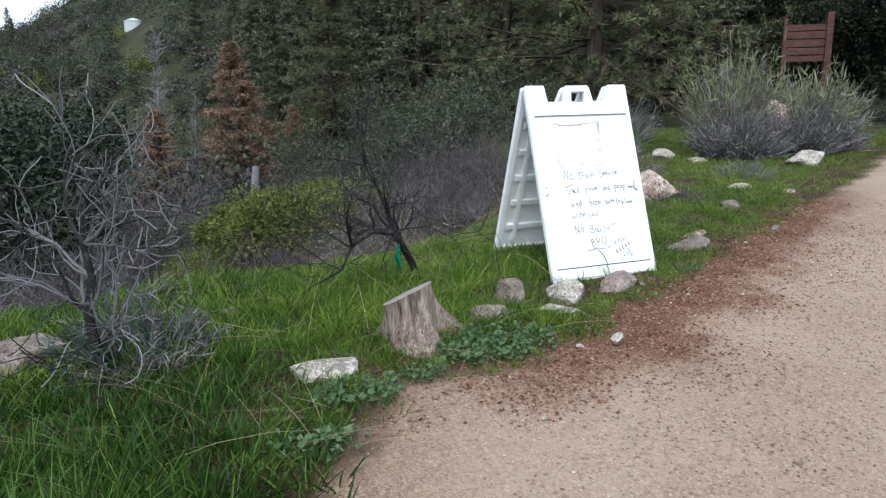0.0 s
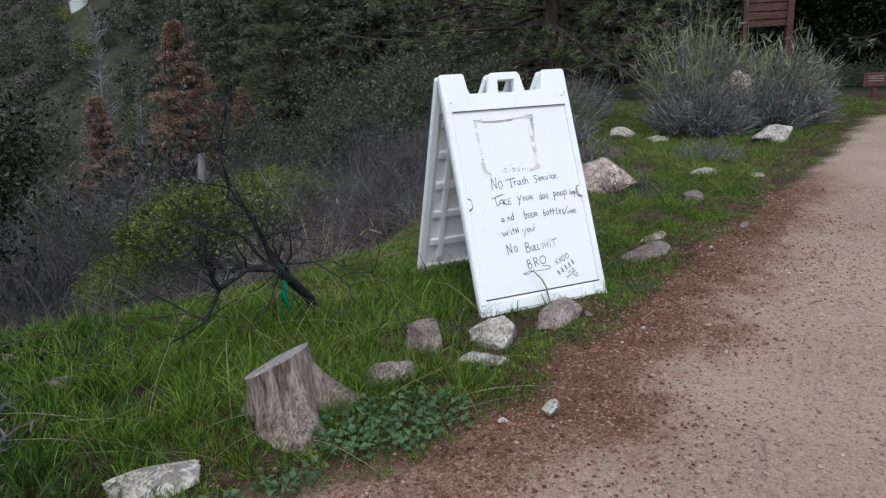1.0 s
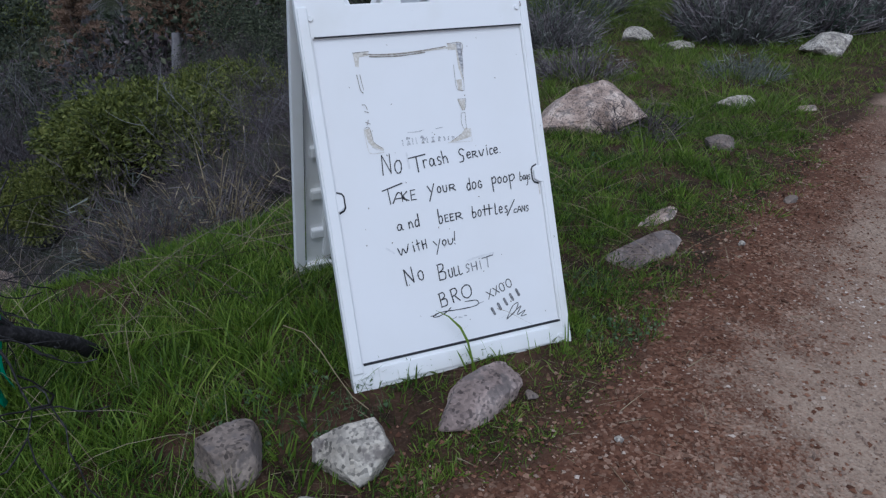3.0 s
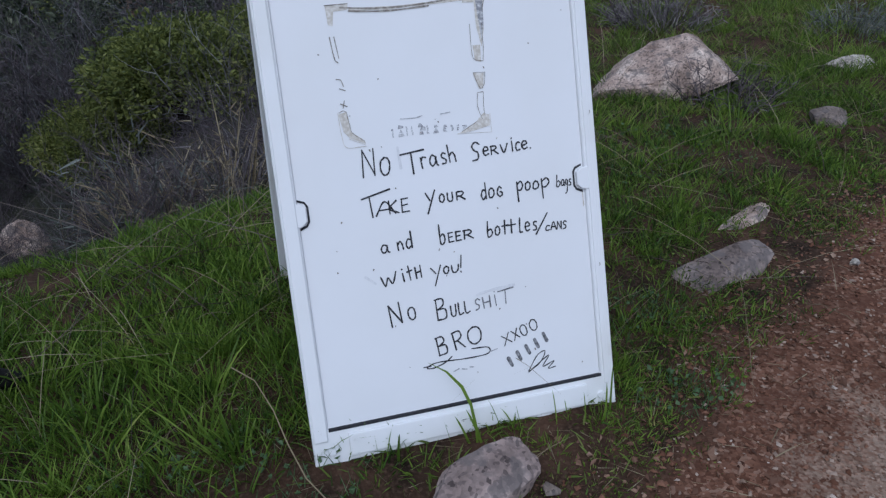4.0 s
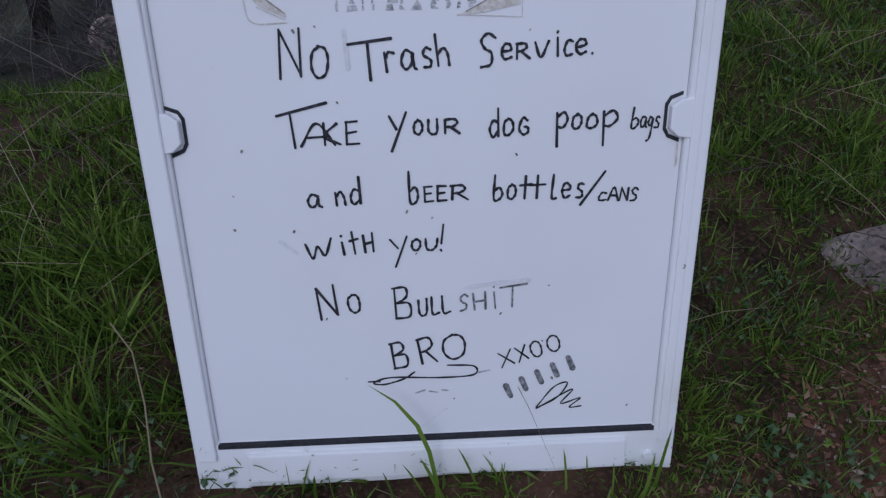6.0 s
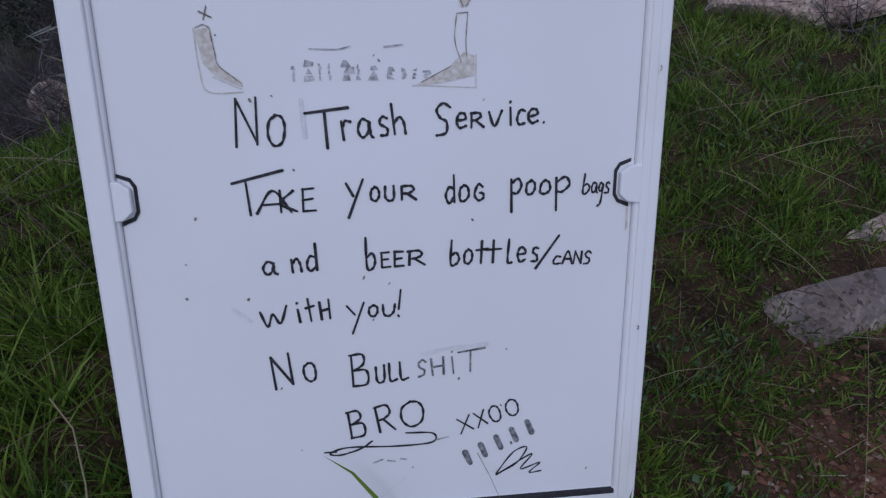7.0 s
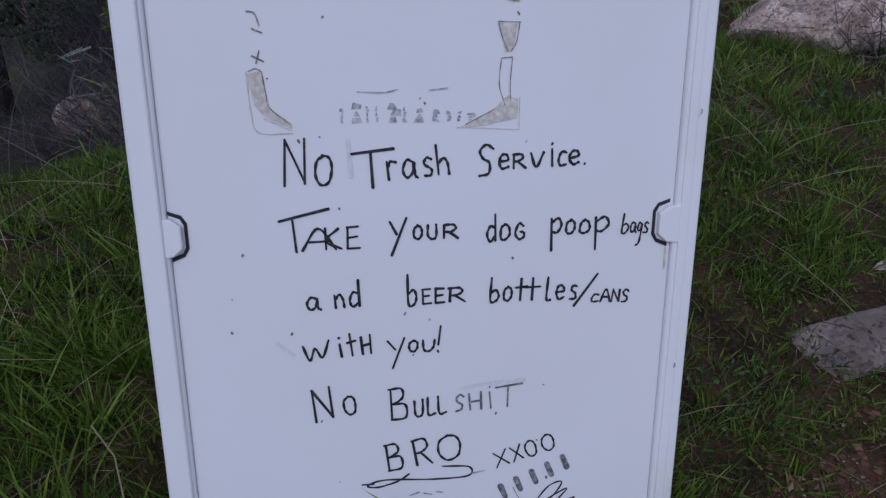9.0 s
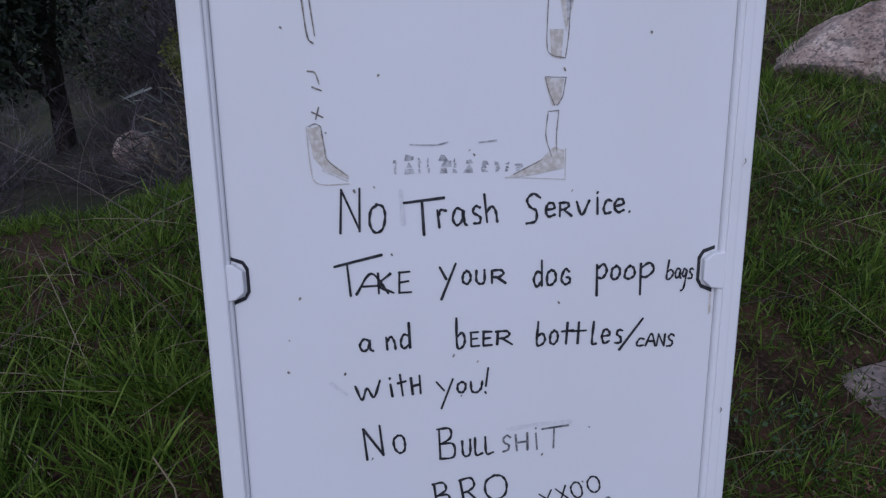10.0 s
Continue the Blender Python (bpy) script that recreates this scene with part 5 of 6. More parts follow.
def pebbles(name, label, xy, size, mat):
    n = len(xy)
    shape = np.array([(1, 0, 0), (0, 1, 0), (-1, 0, 0), (0, -1, 0), (0, 0, 1), (0, 0, -1)], float)
    v = shape[None] + rng.normal(size=(n, 6, 3)) * 0.22
    v *= size[:, None, None] * np.stack([rng.uniform(0.7, 1.3, n), rng.uniform(0.7, 1.3, n), rng.uniform(0.4, 0.8, n)], 1)[:, None]
    a = rng.uniform(0, 2 * math.pi, n)
    ca, sa = np.cos(a)[:, None], np.sin(a)[:, None]
    v = np.stack([v[..., 0] * ca - v[..., 1] * sa, v[..., 0] * sa + v[..., 1] * ca, v[..., 2]], -1)
    v += np.column_stack([xy, ground_zs(xy) + size * 0.25])[:, None]
    tri = np.array([(0, 1, 4), (1, 2, 4), (2, 3, 4), (3, 0, 4), (1, 0, 5), (2, 1, 5), (3, 2, 5), (0, 3, 5)])
    f = (np.arange(n)[:, None, None] * 6 + tri[None]).reshape(-1, 3)
    tagged(new(name, mesh_of(name, v.reshape(-1, 3), f, mat)), label, "gravel", kind="stuff")


def on_path(p):
    s = signed_distance(p, EDGE) + 0.2 * wave(p, 2.2)
    return smooth_step(0.15, -0.1, s) * smooth_step(-3.2, -1.2, s) * (0.35 + 0.4 * smooth_step(-1.5, -0.6, s)) * (0.2 + 0.8 * smooth_step(-0.3, -0.8, s))


pxy = scatter((-2.2, 3.4, -2.6, 1.7), 6500, on_path)
pebbles("gravel", "loose tan gravel on the path", pxy, 0.002 + 0.005 * rng.random(len(pxy)) ** 2.2, PEBBLE)
cxy = scatter((-1.2, 2.4, -1.4, 1.2), 5500, lambda p: smooth_step(0.2, 0.0, signed_distance(p, EDGE) + 0.15 * wave(p, 2.2)) * smooth_step(-0.9, -0.1, signed_distance(p, EDGE) + 0.25 * wave(p, 2.2)) * 0.7)
pebbles("gravel", "loose reddish chips of stone and bark beside the path", cxy, 0.002 + 0.0065 * rng.random(len(cxy)) ** 2.5, CHIP)

# ---- shrubs on the flat ----


def stem_shrub(name, x, y, label, mats, n, height, radius, length, width, upright=0.35, seed=1, leafy_share=0.5, group=""):
    """A dome of upright thin stems with narrow leaves along them."""
    global rng
    keep, rng = rng, np.random.default_rng(seed)
    base = thing(name, pose(x, y, ground_z(x, y) - 0.03), label, "shrub", group)
    for k, mat in enumerate(mats):
        a, d = rng.uniform(0, 2 * math.pi, n), np.sqrt(rng.random(n))
        out = np.column_stack([np.cos(a), np.sin(a), np.zeros(n)])
        lean = unit(out * (d * 0.9)[:, None] + rng.normal(size=(n, 3)) * upright * 0.5 + [0, 0, 1.0])
        hmax = height * (1 - 0.45 * d ** 2) * rng.uniform(0.45, 1.1, n) * (1.0 if k == 0 else 0.8)
        foot = out * (d * radius * 0.45)[:, None]
        v, f = blade_arrays(foot, lean, hmax, np.full(n, width * 1.2), 0.1, 3)
        m = int(n * 6 * leafy_share)
        pick = rng.integers(0, n, m)
        t = rng.uniform(0.3, 1.0, m)
        b = foot[pick] + lean[pick] * (hmax[pick] * t)[:, None]
        way = unit(lean[pick] + rng.normal(size=(m, 3)) * upright * 1.4)
        v2, f2 = blade_arrays(b, way, length * rng.uniform(0.5, 1.2, m), np.full(m, width), 0.1, 2)
        v, f = joined([(v, f), (v2, f2)])
        part_mesh("foliage" if k == 0 else "undergrowth", mesh_of(name, v, f, mat), base)
    rng = keep
    return base


stem_shrub("sage_shrub", 4.85, 4.75, "tall grey-green shrub with pale upright stems", [SAGE_TIP, SAGE_LILAC], 300, 1.68, 0.7, 0.2, 0.013, 0.42, 3, 1.2).scale = (0.74, 0.74, 1)
stem_shrub("sage_shrub", 5.3, 5.0, "tall shrub with pale yellow-green tips", [SAGE_TIP, SAGE_LILAC], 150, 1.5, 0.5, 0.2, 0.013, 0.4, 14, 1.2).scale = (0.7, 0.7, 1)
stem_shrub("sage_shrub", 6.1, 4.6, "grey-green leafy shrub beside the path bend", [SAGE_TIP, SAGE], 240, 1.32, 0.6, 0.2, 0.016, 0.45, 4, 1.2).scale = (0.8, 0.8, 1)
stem_shrub("sage_shrub", 6.9, 5.4, "green-grey shrub behind the path bend", [SAGE, SAGE_LILAC], 260, 1.1, 0.8, 0.16, 0.016, 0.5, 15, 1.0)
stem_shrub("sage_shrub", 4.35, 4.0, "low grey-lilac shrub with dry stems", [SAGE_LILAC, SAGE], 420, 0.85, 0.8, 0.10, 0.01, 0.6, 5, 0.7)
stem_shrub("sage_shrub", 5.15, 4.0, "grey-lilac dry shrub before the taller ones", [SAGE_LILAC, SAGE_GREEN], 360, 0.9, 0.7, 0.10, 0.01, 0.6, 16, 0.7)
stem_shrub("sage_shrub", 5.75, 4.1, "low silver-grey shrub with dry stems", [SAGE, SAGE_LILAC], 380, 0.75, 0.75, 0.11, 0.011, 0.6, 6, 0.8)
stem_shrub("sage_shrub", -2.3, -0.42, "blue-green sage growing round the dead shrub", [SAGE_GREEN, SAGE_LILAC], 130, 0.42, 0.4, 0.06, 0.006, 0.7, 17, 1.2)

stem_shrub("sage_shrub", 3.3, 5.45, "grey-green sage shrub on the bank", [SAGE, GRASS_SHORT], 420, 0.8, 0.75, 0.10, 0.009, 0.5, 7)
stem_shrub("sage_shrub", 2.7, 4.6, "low grey shrub on the bank", [SAGE_LILAC, SAGE], 420, 0.6, 0.7, 0.08, 0.007, 0.6, 8)
stem_shrub("sage_shrub", 4.2, 6.6, "grey-lilac shrub among taller shrubs", [SAGE_LILAC, SAGE], 420, 0.95, 0.9, 0.1, 0.009, 0.5, 9)
stem_shrub("sage_shrub", 2.2, 3.2, "thin dry low shrub behind the boulder", [SAGE_LILAC], 260, 0.42, 0.6, 0.07, 0.005, 0.7, 10)
stem_shrub("sage_shrub", 3.2, 2.6, "thin dry low shrub in the grass", [SAGE], 200, 0.3, 0.5, 0.06, 0.005, 0.7, 12)
stem_shrub("sage_shrub", 1.7, 1.7, "thin dry twigs at the foot of the boulder", [TWIG_PURPLE], 150, 0.3, 0.45, 0.08, 0.004, 0.9, 13)

stem_shrub("sage_shrub", -0.9, 2.1, "pale grey spiky dry shrub on the slope", [SAGE, STRAW], 110, 0.62, 0.35, 0.1, 0.008, 0.6, 19, 0.8)
stem_shrub("sage_shrub", -0.55, 2.35, "pale dry stalks on the slope behind the sign", [STRAW, SAGE_LILAC], 70, 0.7, 0.3, 0.09, 0.007, 0.6, 20, 0.6)

# ---- the slope below the bank ----


def at_heading(h, r):
    a = radians(h * 1.016 + 2.75)
    return -2.03 + r * math.sin(a), -3.27 + r * math.cos(a)


def set_on(ob, x, y, turn, scale, sink=0.05):
    ob.matrix_world = pose(x, y, ground_z(x, y) - sink, 0, 0, turn) @ Matrix.Diagonal((scale, scale, scale, 1))
    return ob


def brush(seed, mat, label):
    global rng
    keep, rng = rng, np.random.default_rng(seed)
    base = thing("brush", pose(0, 0, 0), label, "shrub", "brush on the slope")
    for _ in range(11):
        way = np.array([rng.normal() * 0.75, rng.normal() * 0.75, 1.0])
        lines = branching((rng.normal() * 0.12, rng.normal() * 0.12, 0), way, rng.uniform(0.45, 0.9), 0.009, 2, 0.17, 0.55, 6, 0.03)
        v, f = tube_arrays(lines, 3)
        part_mesh("stem", mesh_of("brush_stem", v, f, mat), base, kind="stuff")
    rng = keep
    return base


def leaf_bush(seed, mat, label, name="bush", n=2600, size=0.06, group="bushes on the slope", lumps=9, dome=False):
    """A mound of leaves in uneven clumps on short limbs, 2 m wide and 1.2 m high."""
    global rng
    keep, rng = rng, np.random.default_rng(seed)
    base = thing(name, pose(0, 0, 0), label, "bush", group)
    a = rng.uniform(0, 2 * math.pi, lumps)
    c = np.column_stack([np.cos(a) * rng.uniform(0.1, 0.7, lumps), np.sin(a) * rng.uniform(0.1, 0.7, lumps), rng.uniform(0.15, 0.8, lumps)])
    if dome:
        away = 0.95 * np.sqrt(rng.random(lumps))
        c = np.column_stack([np.cos(a) * away, np.sin(a) * away, 0.12 + 0.72 * np.sqrt(1 - away ** 2) * rng.uniform(0.75, 1.05, lumps)])
    v, f = tube_arrays([wander((0, 0, 0), q, np.linalg.norm(q), 0.03, 5, 0.1) for q in c], 5)
    part_mesh("framework", mesh_of("framework", v, f, BARK), base)
    which = rng.integers(0, lumps, n)
    d = unit(rng.normal(size=(n, 3)))
    p = c[which] + d * (rng.uniform(0.18, 0.42, lumps)[which] * rng.random(n) ** 0.4)[:, None]
    p[:, 2] = np.maximum(p[:, 2], 0.02)
    length = rng.uniform(0.6, 1.3, n) * size
    v, f = leaf_arrays(p, unit(d + rng.normal(size=(n, 3)) * 0.6), length, length * 0.5)
    part_mesh("leaves", mesh_of("leaves", v, f, mat), base)
    rng = keep
    return base


place = random.Random(5)
kinds = [brush(31, TWIG_PURPLE, "leafless purplish-grey brush on the slope"), brush(32, TWIG_PURPLE, "leafless purplish-grey brush on the slope"), brush(33, TWIG_GREY, "pale grey dead brush on the slope")]
spots = []
for k in range(110):
    h, r = place.uniform(-24, 24), 5.2 + 15 * place.random() ** 1.3
    x, y = at_heading(h, r)
    if signed_distance(np.array([[x, y]]), CREST)[0] > 0.55 and not (-7 < h < 9 and r < 10.6):
        spots.append((x, y))
for k in range(26):
    spots.append((place.uniform(-0.2, 2.4), place.uniform(2.6, 7.5)))
spots = [(x, y) for x, y in spots if signed_distance(np.array([[x, y]]), CREST)[0] > 0.35]
for k, (x, y) in enumerate(spots):
    ob = kinds[k] if k < 3 else copy_thing(kinds[place.choice((0, 0, 1, 1, 2))], Matrix())
    set_on(ob, x, y, place.uniform(0, 360), place.uniform(0.45, 0.85))
for k in range(46):
    x = place.uniform(-3.4, 1.2)
    y = float(np.interp(x, [-3.4, -1.4, 0, 1.2], [0.8, 1.3, 1.9, 3.4])) + 3.2 * place.random() ** 1.5
    set_on(copy_thing(kinds[place.choice((0, 1, 2, 2))], Matrix()), x, y, place.uniform(0, 360), place.uniform(0.3, 0.5))
olive = leaf_bush(41, OLIVE_LEAF, "rounded olive-green bush below the bank", n=26000, size=0.055, lumps=44, dome=True)
set_on(olive, *at_heading(3.0, 10.0), 20, 1.12)
olive.matrix_world = olive.matrix_world @ Matrix.Diagonal((1.1, 1, 0.92, 1))
set_on(copy_thing(olive, Matrix()), *at_heading(-2.0, 9.6), 130, 0.7)
set_on(copy_thing(olive, Matrix()), *at_heading(7.6, 11.2), 250, 0.75)
deep = leaf_bush(42, GREEN_LEAF_HAZED, "dull green bush on the slope", n=3000, size=0.055)
set_on(deep, *at_heading(14.5, 13), 0, 1.5)
for h, r, s in ((9, 16, 1.2), (-4, 15, 1.1), (18, 15, 1.3), (3, 13, 0.9), (-11, 19, 1.5), (-16, 15, 1.3), (22, 12, 1.2), (6, 22, 1.6), (-7, 25, 1.7), (12, 24, 1.8), (17, 20, 1.5), (-2, 19, 1.2), (10, 13.5, 1.0), (12.5, 15, 1.3), (14, 17.5, 1.5), (16.5, 13.5, 1.0), (8, 18, 1.3), (11, 19.5, 1.6)):
    set_on(copy_thing(deep, Matrix()), *at_heading(h, r), h * 37, s)
for k in range(34):
    h, r = place.uniform(-5, 17), place.uniform(11.8, 20)
    set_on(copy_thing(deep, Matrix()), *at_heading(h, r), k * 37, place.uniform(0.45, 0.9), 0.1)
for k in range(40):
    h, r = place.uniform(-6, 9), place.uniform(10.5, 20)
    set_on(copy_thing(kinds[place.choice((0, 0, 1, 2))], Matrix()), *at_heading(h, r), k * 37, place.uniform(0.5, 0.9))

# ---- trees ----


def conifer(seed, height, radius, mat, label, whorls=19, per=8, tufts=13, needle=0.26, wide=0.06, blades=10, bare=0.08, name="conifer", group="conifers on the hillside", droop=0.25, inner=0.25, brown=0.0):
    global rng
    keep, rng = rng, np.random.default_rng(seed)
    base = thing(name, pose(0, 0, 0), label, "tree", group)
    tv, tf = tube_arrays([wander((0, 0, 0), (0, 0, 1), height * 0.98, height * 0.021, 8, 0.015, 0, 0.1)], 8)
    lines, pts, ways = [], [], []
    for k in range(whorls):
        s = bare + (1 - bare) * (k / whorls) ** 0.95
        z = s * height
        reach = radius * ((1 - s) ** 0.75) * 1.05 + 0.05 * radius
        for _ in range(per):
            a = rng.uniform(0, 2 * math.pi)
            l = reach * rng.uniform(0.55, 1.12)
            d = np.array([math.cos(a), math.sin(a), rng.normal() * 0.15 + 0.25 - droop])
            p, r = wander((0, 0, z), d, l, 0.012 + l * 0.012, 4, 0.1, 0.03)
            lines.append((p, r))
            t = rng.uniform(inner, 1.0, tufts)
            idx = np.minimum((t * 4).astype(int), 3)
            q = p[idx] + (p[idx + 1] - p[idx]) * (t * 4 - idx)[:, None] + rng.normal(size=(tufts, 3)) * [0.085 * l, 0.085 * l, 0.04 * l]
            pts.append(q)
            ways.append(np.tile(unit(d + [0, 0, 0.2]), (tufts, 1)))
    bv, bf = tube_arrays(lines, 3)
    v, f = [tv, bv], [tf, bf + len(tv)]
    part_mesh("trunk", mesh_of("trunk", np.concatenate(v), [list(q) for a in f for q in a], BARK), base)
    p, w = np.repeat(np.concatenate(pts), blades, 0), np.repeat(np.concatenate(ways), blades, 0)
    n = len(p)
    way = unit(w * (0.7 if inner < 0.5 else 0.45) + rng.normal(size=(n, 3)) * 0.65)
    v, f = blade_arrays(p, way, needle * rng.uniform(0.5, 1.2, n), np.full(n, wide), 0.05, 1)
    if brown:
        per_blade = len(f) // n
        dry = np.repeat(np.repeat(rng.random(n // blades) < brown, blades), per_blade)
        part_mesh("dead_needles", mesh_of("dead_needles", v, f[dry], NEEDLE_DRY), base, "hanging clumps of dry tan needles")
        f = f[~dry]
    part_mesh("crown", mesh_of("crown", v, f, mat), base)
    rng = keep
    return base


def bare_tree(seed, height, mat, label, name="dead_tree"):
    global rng
    keep, rng = rng, np.random.default_rng(seed)
    base = thing(name, pose(0, 0, 0), label, "tree")
    trunk = wander((0, 0, 0), (0, 0, 1), height, height * 0.013, 10, 0.03, 0, 0.15)
    v, f = tube_arrays([trunk], 7)
    part_mesh("trunk", mesh_of("trunk", v, f, mat), base)
    lines = []
    for k in range(120):
        s = rng.uniform(0.15, 0.98)
        z = s * height
        i = min(int(s * 10), 9)
        p = trunk[0][i] + (trunk[0][i + 1] - trunk[0][i]) * (s * 10 - i)
        a = rng.uniform(0, 6.283)
        lines += branching(p, (math.cos(a), math.sin(a), 0.9), height * 0.13 * (1.15 - s * 0.8), 0.034, 1, 0.14, 0.6, 5, 0.03)
    v, f = tube_arrays(lines, 3)
    part_mesh("branch_crown", mesh_of("branch_crown", v, f, mat), base, kind="stuff")
    rng = keep
    return base


def oak(seed, label):
    global rng
    keep, rng = rng, np.random.default_rng(seed)
    base = thing("oak_tree", pose(0, 0, 0), label, "tree")
    limbs = branching((0, 0, 0), (0.1, 0, 1), 2.6, 0.13, 2, 0.15, 0.6, 6, 0.03, 0.62)
    v, f = tube_arrays(limbs, 5)
    part_mesh("trunk", mesh_of("trunk", v, f, BARK), base)
    tips = np.array([p for pts, _ in limbs for p in pts[3:]])
    n = 17000
    c = tips[rng.integers(0, len(tips), n)]
    p = c + rng.normal(size=(n, 3)) * [0.3, 0.3, 0.24]
    length = rng.uniform(0.06, 0.12, n)
    v, f = leaf_arrays(p, unit(rng.normal(size=(n, 3))), length, length * 0.55)
    part_mesh("crown", mesh_of("crown", v, f, OAK_LEAF), base)
    rng = keep
    return base


FIR = "dark green conifer on the hillside"
firs = [conifer(51, 9, 2.2, NEEDLE_HAZED, FIR), conifer(52, 8, 2.6, NEEDLE_HAZED, FIR), conifer(53, 10, 2.0, NEEDLE_HAZED, FIR)]
pine = conifer(54, 10, 3.4, NEEDLE_PINE, "large pine with yellow-green needle tufts", 34, 7, 13, 0.17, 0.022, 30, 0.08, "pine_tree", "pines near the path", 0.3, 0.3, 0.12)
grove = []
for h, r, s in ((4.2, 40, 0.8), (8.5, 36, 0.95), (11, 31, 1.0), (14.5, 25, 1.0), (18.5, 30, 1.2), (-1.8, 62, 0.7), (22, 27, 1.2), (26, 32, 1.4), (31, 30, 1.4), (36, 32, 1.5), (41, 30, 1.4), (46, 34, 1.5), (51, 28, 1.4), (9, 38, 1.2), (37, 25, 1.2), (44, 27, 1.4), (50, 24, 1.2), (33, 22, 1.1), (54, 30, 1.3), (58, 26, 1.3)):
    grove.append((h, r, s * place.uniform(0.9, 1.1)))
while len(grove) < 250:
    h, r = place.uniform(-24, 56), 36 + 118 * place.random() ** 1.1
    keep_it = place.random() < (0.95 if h > 2 else 0.5 if h > -4 and r > 50 else 0.16 if h < -7.5 and r > 45 else 0.0)
    if keep_it:
        grove.append((h, r, place.uniform(0.55, 1.25) * (0.5 if h < 2 else 1.0)))
for k, (h, r, s) in enumerate(grove):
    ob = firs[k] if k < 3 else copy_thing(firs[place.randrange(3)], Matrix())
    set_on(ob, *at_heading(h, r), place.uniform(0, 360), s, 0.2)
for k, (h, r, s, sink) in enumerate(((27.5, 17, 1.0, 0.2), (21, 20, 0.9, 0.3), (32.5, 22.5, 1.05, 0.2), (39.5, 27, 1.1, 0.2), (47.5, 28, 1.2, 0.2), (7.6, 27, 0.68, 0.2))):
    ob = pine if k == 0 else copy_thing(pine, Matrix())
    set_on(ob, *at_heading(h, r), k * 77, s, sink)
rust = conifer(55, 8.3, 2.5, NEEDLE_RUST, "dying conifer with rust-brown needles", 26, 9, 13, 0.2, 0.05, 14, 0.1, "dying_tree", "rusty trees", 0.05, 0.45)
set_on(rust, *at_heading(0.5, 29), 10, 0.74)
set_on(copy_thing(rust, Matrix()), *at_heading(-5.2, 27), 120, 0.53)
set_on(copy_thing(rust, Matrix()), *at_heading(4.6, 26), 220, 0.3)
dead = bare_tree(61, 9, DEAD_WOOD, "silver-grey dead tree standing on the slope")
set_on(dead, *at_heading(-5.1, 34), 0, 0.95)
set_on(copy_thing(dead, Matrix()), *at_heading(-3.2, 30), 90, 0.55)
snag = thing("broken_snag", pose(*at_heading(1.3, 20.5), 0), "pale broken tree trunk on the slope", "tree")
v, f = tube_arrays([wander((0, 0, 0), (0.03, 0, 1), 3.6, 0.42, 8, 0.03, 0, 0.6)], 9)
part_mesh("trunk", mesh_of("trunk", v, f, DEAD_WOOD, True), snag)
sx, sy = at_heading(1.3, 20.5)
set_on(snag, sx, sy, 0, (-1.1 - ground_z(sx, sy)) / 3.6)
dark_oak = oak(71, "dark evergreen oak below the bank")
set_on(dark_oak, *at_heading(-15.2, 10.5), 0, 1.0)
set_on(copy_thing(dark_oak, Matrix()), *at_heading(-22, 9), 100, 0.95)
for k, (h, r, s) in enumerate(((-12, 15, 2.0), (-10.5, 13, 1.7), (-9, 16.5, 2.2), (-8, 14, 1.8), (-6.5, 17, 2.1), (-5, 15, 1.6), (-3.5, 18, 2.0), (-11, 18, 2.4), (-13.5, 17, 2.2), (-2, 16, 1.5))):
    set_on(copy_thing(kinds[(0, 2, 2, 1)[k % 4]], Matrix()), *at_heading(h, r), k * 61, s)
for k, (h, r, s) in enumerate(((13, 30, 1.25), (14.6, 34, 1.3), (16, 28, 1.2), (17.2, 36, 1.4), (19.6, 33, 1.35), (20.6, 25, 1.15), (24, 30, 1.3), (12, 27, 0.95), (6.2, 33, 0.9), (10, 29, 0.85), (28.5, 27, 1.3))):
    set_on(copy_thing(firs[k % 3], Matrix()), *at_heading(h, r), k * 47, s, 0.2)
hill_bush = leaf_bush(43, GREEN_LEAF_HAZED, "green shrub on the far hillside", n=900, size=0.11, group="shrubs on the far hill", lumps=7)
bright = leaf_bush(44, OLIVE_LEAF, "yellow-green shrub on the far hillside", n=900, size=0.11, group="shrubs on the far hill", lumps=7)
for k in range(160):
    h, r = place.uniform(-26, 30), 26 + 135 * place.random()
    ob = (hill_bush, bright)[k] if k < 2 else copy_thing(hill_bush if place.random() < 0.75 else bright, Matrix())
    set_on(ob, *at_heading(h, r), place.uniform(0, 360), place.uniform(1.4, 2.9) * (0.6 if -8 < h < -4.5 else 1.0), 0.1)

for k in range(60):
    h, r = place.uniform(-26, 3), 36 + 125 * place.random()
    set_on(copy_thing(hill_bush if place.random() < 0.8 else bright, Matrix()), *at_heading(h, r), place.uniform(0, 360), place.uniform(1.0, 2.8), 0.1)

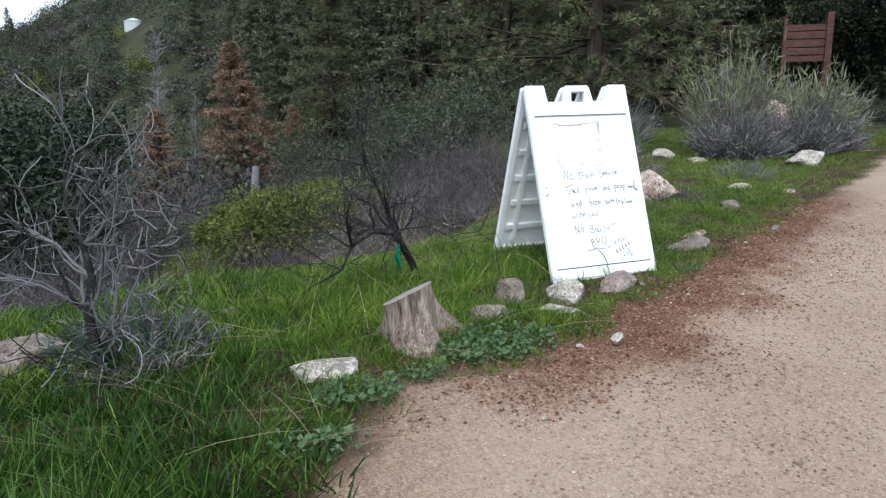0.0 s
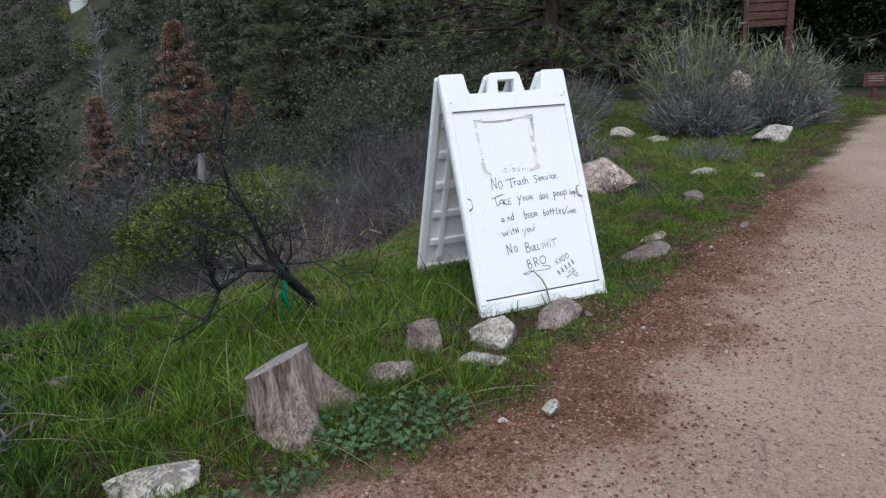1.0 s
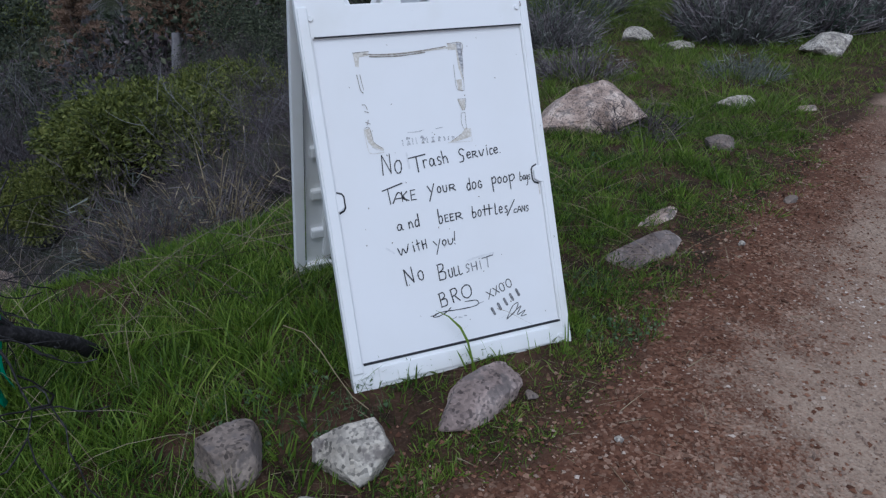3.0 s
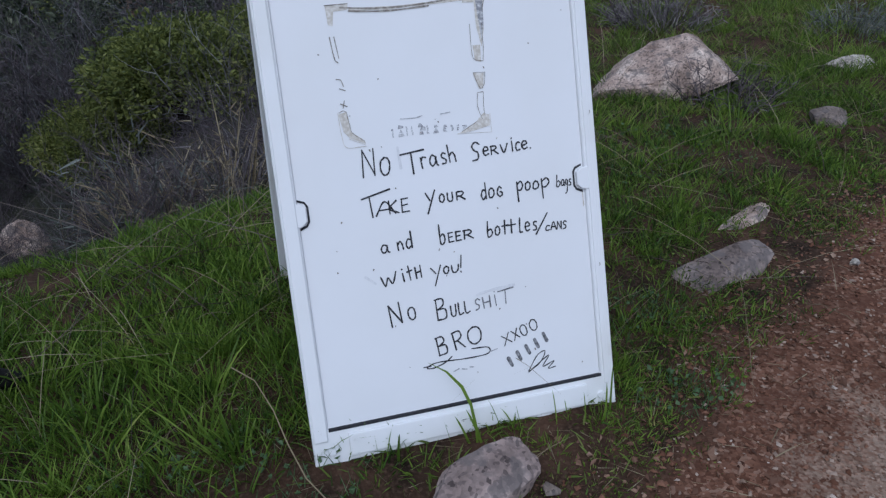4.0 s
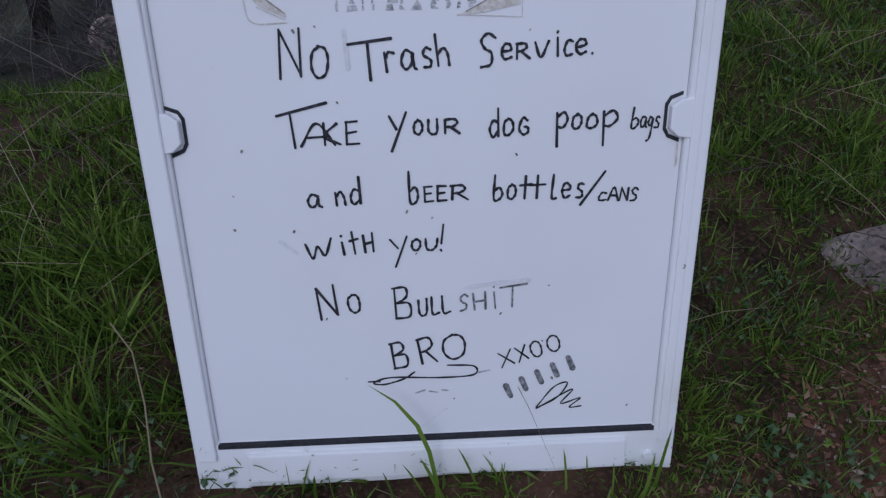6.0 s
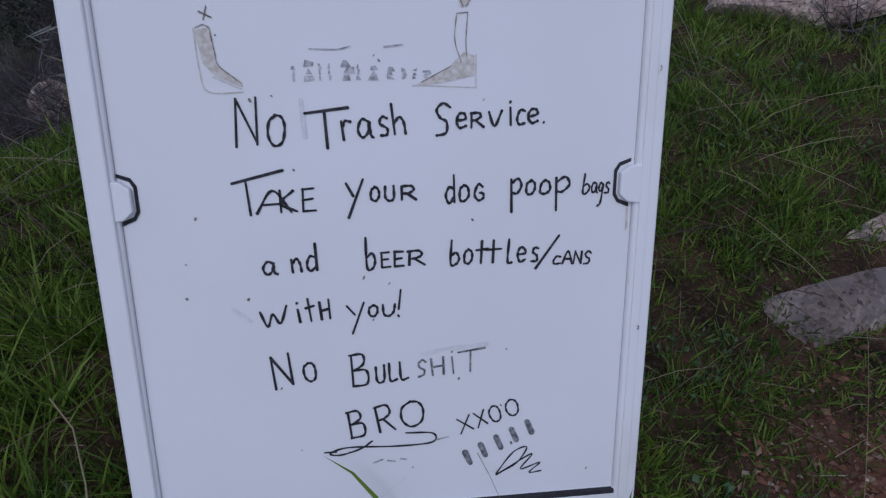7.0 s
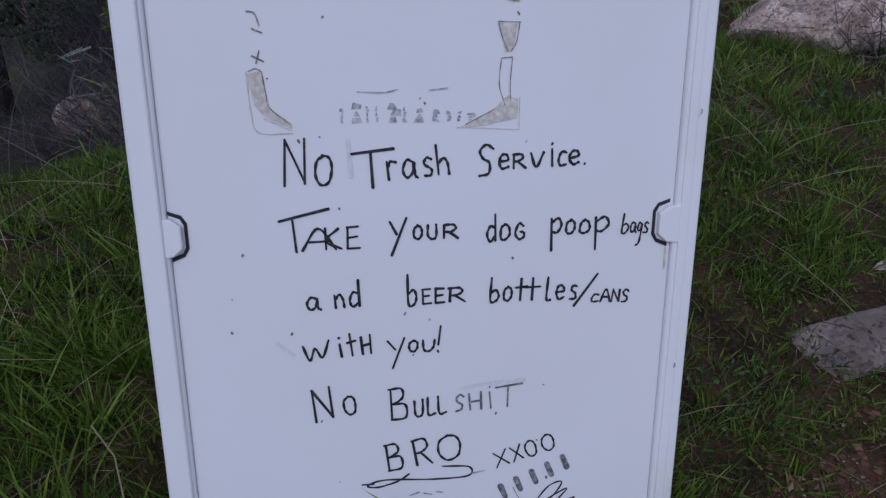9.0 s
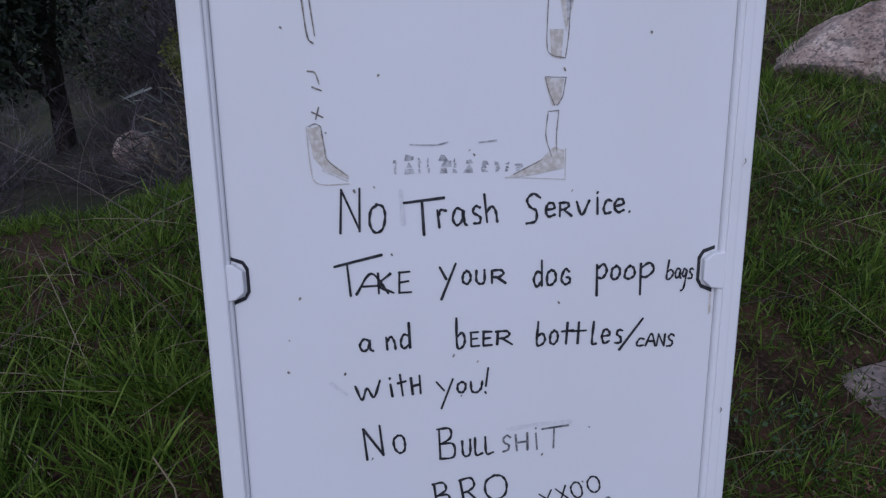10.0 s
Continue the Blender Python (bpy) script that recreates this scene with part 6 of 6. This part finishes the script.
# low scrub that covers the far hill
def hill_scrub(name, mat, label, count, seed):
    global rng
    keep, rng = rng, np.random.default_rng(seed)
    h, r = rng.uniform(-27, 12, count), 24 + 150 * rng.random(count) ** 0.8
    clear = ~((np.abs(h + 5.9) < 1.4) & (r < 92))
    h, r = h[clear], r[clear]
    x, y = at_heading_many(h, r)
    z = ground_zs(np.column_stack([x, y]))
    per = 240
    size = np.repeat(rng.uniform(0.6, 2.0, len(x)), per)
    d = unit(rng.normal(size=(len(x) * per, 3)))
    p = np.column_stack([np.repeat(x, per), np.repeat(y, per), np.repeat(z, per)]) + d * (size * rng.random(len(size)) ** 0.4)[:, None] * [1.2, 1.2, 0.8] + np.column_stack([size * 0, size * 0, size * 0.4])
    length = rng.uniform(0.14, 0.34, len(size))
    v, f = leaf_arrays(p, unit(d + rng.normal(size=d.shape) * 0.6), length, length * 0.55)
    tagged(new(name, mesh_of(name, v, f, mat)), label, "scrub", kind="stuff")
    rng = keep


def at_heading_many(h, r):
    a = np.radians(h * 1.016 + 2.75)
    return -2.03 + r * np.sin(a), -3.27 + r * np.cos(a)


hill_scrub("scrub", GREEN_LEAF_HAZED, "dull green scrub covering the far hillside, paled for haze", 620, 81)
hill_scrub("scrub", OAK_LEAF, "dark evergreen scrub on the far hillside", 420, 82)
hill_scrub("scrub", TWIG_PURPLE, "leafless greyish scrub on the far hillside", 330, 83)

# ---- far things people built ----
tx, ty = at_heading(-5.9, 90)
tank = thing("water_tank", pose(tx, ty, ground_z(tx, ty)), "pale round water tank on the far hill", "tank")
bm = bmesh.new()
bmesh.ops.create_cone(bm, cap_ends=True, segments=28, radius1=0.95, radius2=0.95, depth=3.0, matrix=Matrix.Translation((0, 0, -0.9)))
part("shell", bm, TANK, tank)
bm = bmesh.new()
bmesh.ops.create_cone(bm, cap_ends=True, segments=28, radius1=1.0, radius2=0.15, depth=0.3, matrix=Matrix.Translation((0, 0, 0.75)))
part("roof", bm, TANK, tank)

kx, ky = at_heading(41.7, 18.5)
kiosk = thing("notice_board", pose(kx, ky, ground_z(kx, ky), 0, 0, -28), "weathered red-brown wooden notice board on two posts, darkened for tree shade", "notice board")
for sx, w, top in ((-0.46, 0.045, 2.2), (0.46, 0.07, 2.3)):
    part("post", block((sx - w, -w, 0), (sx + w, w, top), 0.008), PLANK_SHADED, kiosk)
for k, (z, hgt) in enumerate(((1.25, 0.14), (1.4, 0.16), (1.57, 0.17), (1.75, 0.16), (1.92, 0.14))):
    part("plank", block((-0.43, -0.02 - 0.006 * (k % 2), z), (0.43, 0.02, z + hgt - 0.012), 0.006), PLANK_SHADED, kiosk)
qx, qy = at_heading(48.1, 14.5)
marker = thing("trail_sign", pose(qx, qy, ground_z(qx, qy), 0, 0, -40), "small brown trail sign with pale lines on a post", "sign")
part("post", block((-0.03, -0.03, 0), (0.03, 0.03, 0.4), 0.006), PLANK_SHADED, marker)
part("board", block((-0.18, -0.05, 0.18), (0.18, -0.03, 0.4), 0.006), PLANK_SHADED, marker)
for z in (0.34, 0.305, 0.27):
    part("text_bar", block((-0.11, -0.054, z - 0.006), (0.11, -0.048, z + 0.006)), PALE_PAINT, marker, "pale bar of unreadable text")

# dark oaks that close the view behind the trail sign
out = math.atan2(qx + 1.2, qy + 1.9)
for k, (da, dr, s) in enumerate(((-0.16, 11, 1.2), (-0.05, 8.5, 1.0), (0.06, 4.5, 0.85), (0.16, 6, 1.0), (0.27, 5, 0.95), (0.0, 9, 1.2), (0.2, 9.5, 1.2), (0.36, 7, 1.0))):
    far_r = math.hypot(qx + 1.2, qy + 1.9) + dr
    set_on(copy_thing(dark_oak, Matrix()), -1.2 + far_r * math.sin(out + da), -1.9 + far_r * math.cos(out + da), k * 50, s, 0.6)
for k in range(26):
    da, dr = place.uniform(-0.12, 0.3), place.uniform(1.2, 4.5)
    far_r = math.hypot(qx + 1.2, qy + 1.9) + dr
    set_on(copy_thing(deep, Matrix()), -1.2 + far_r * math.sin(out + da), -1.9 + far_r * math.cos(out + da), k * 50, place.uniform(0.5, 0.9), 0.1)
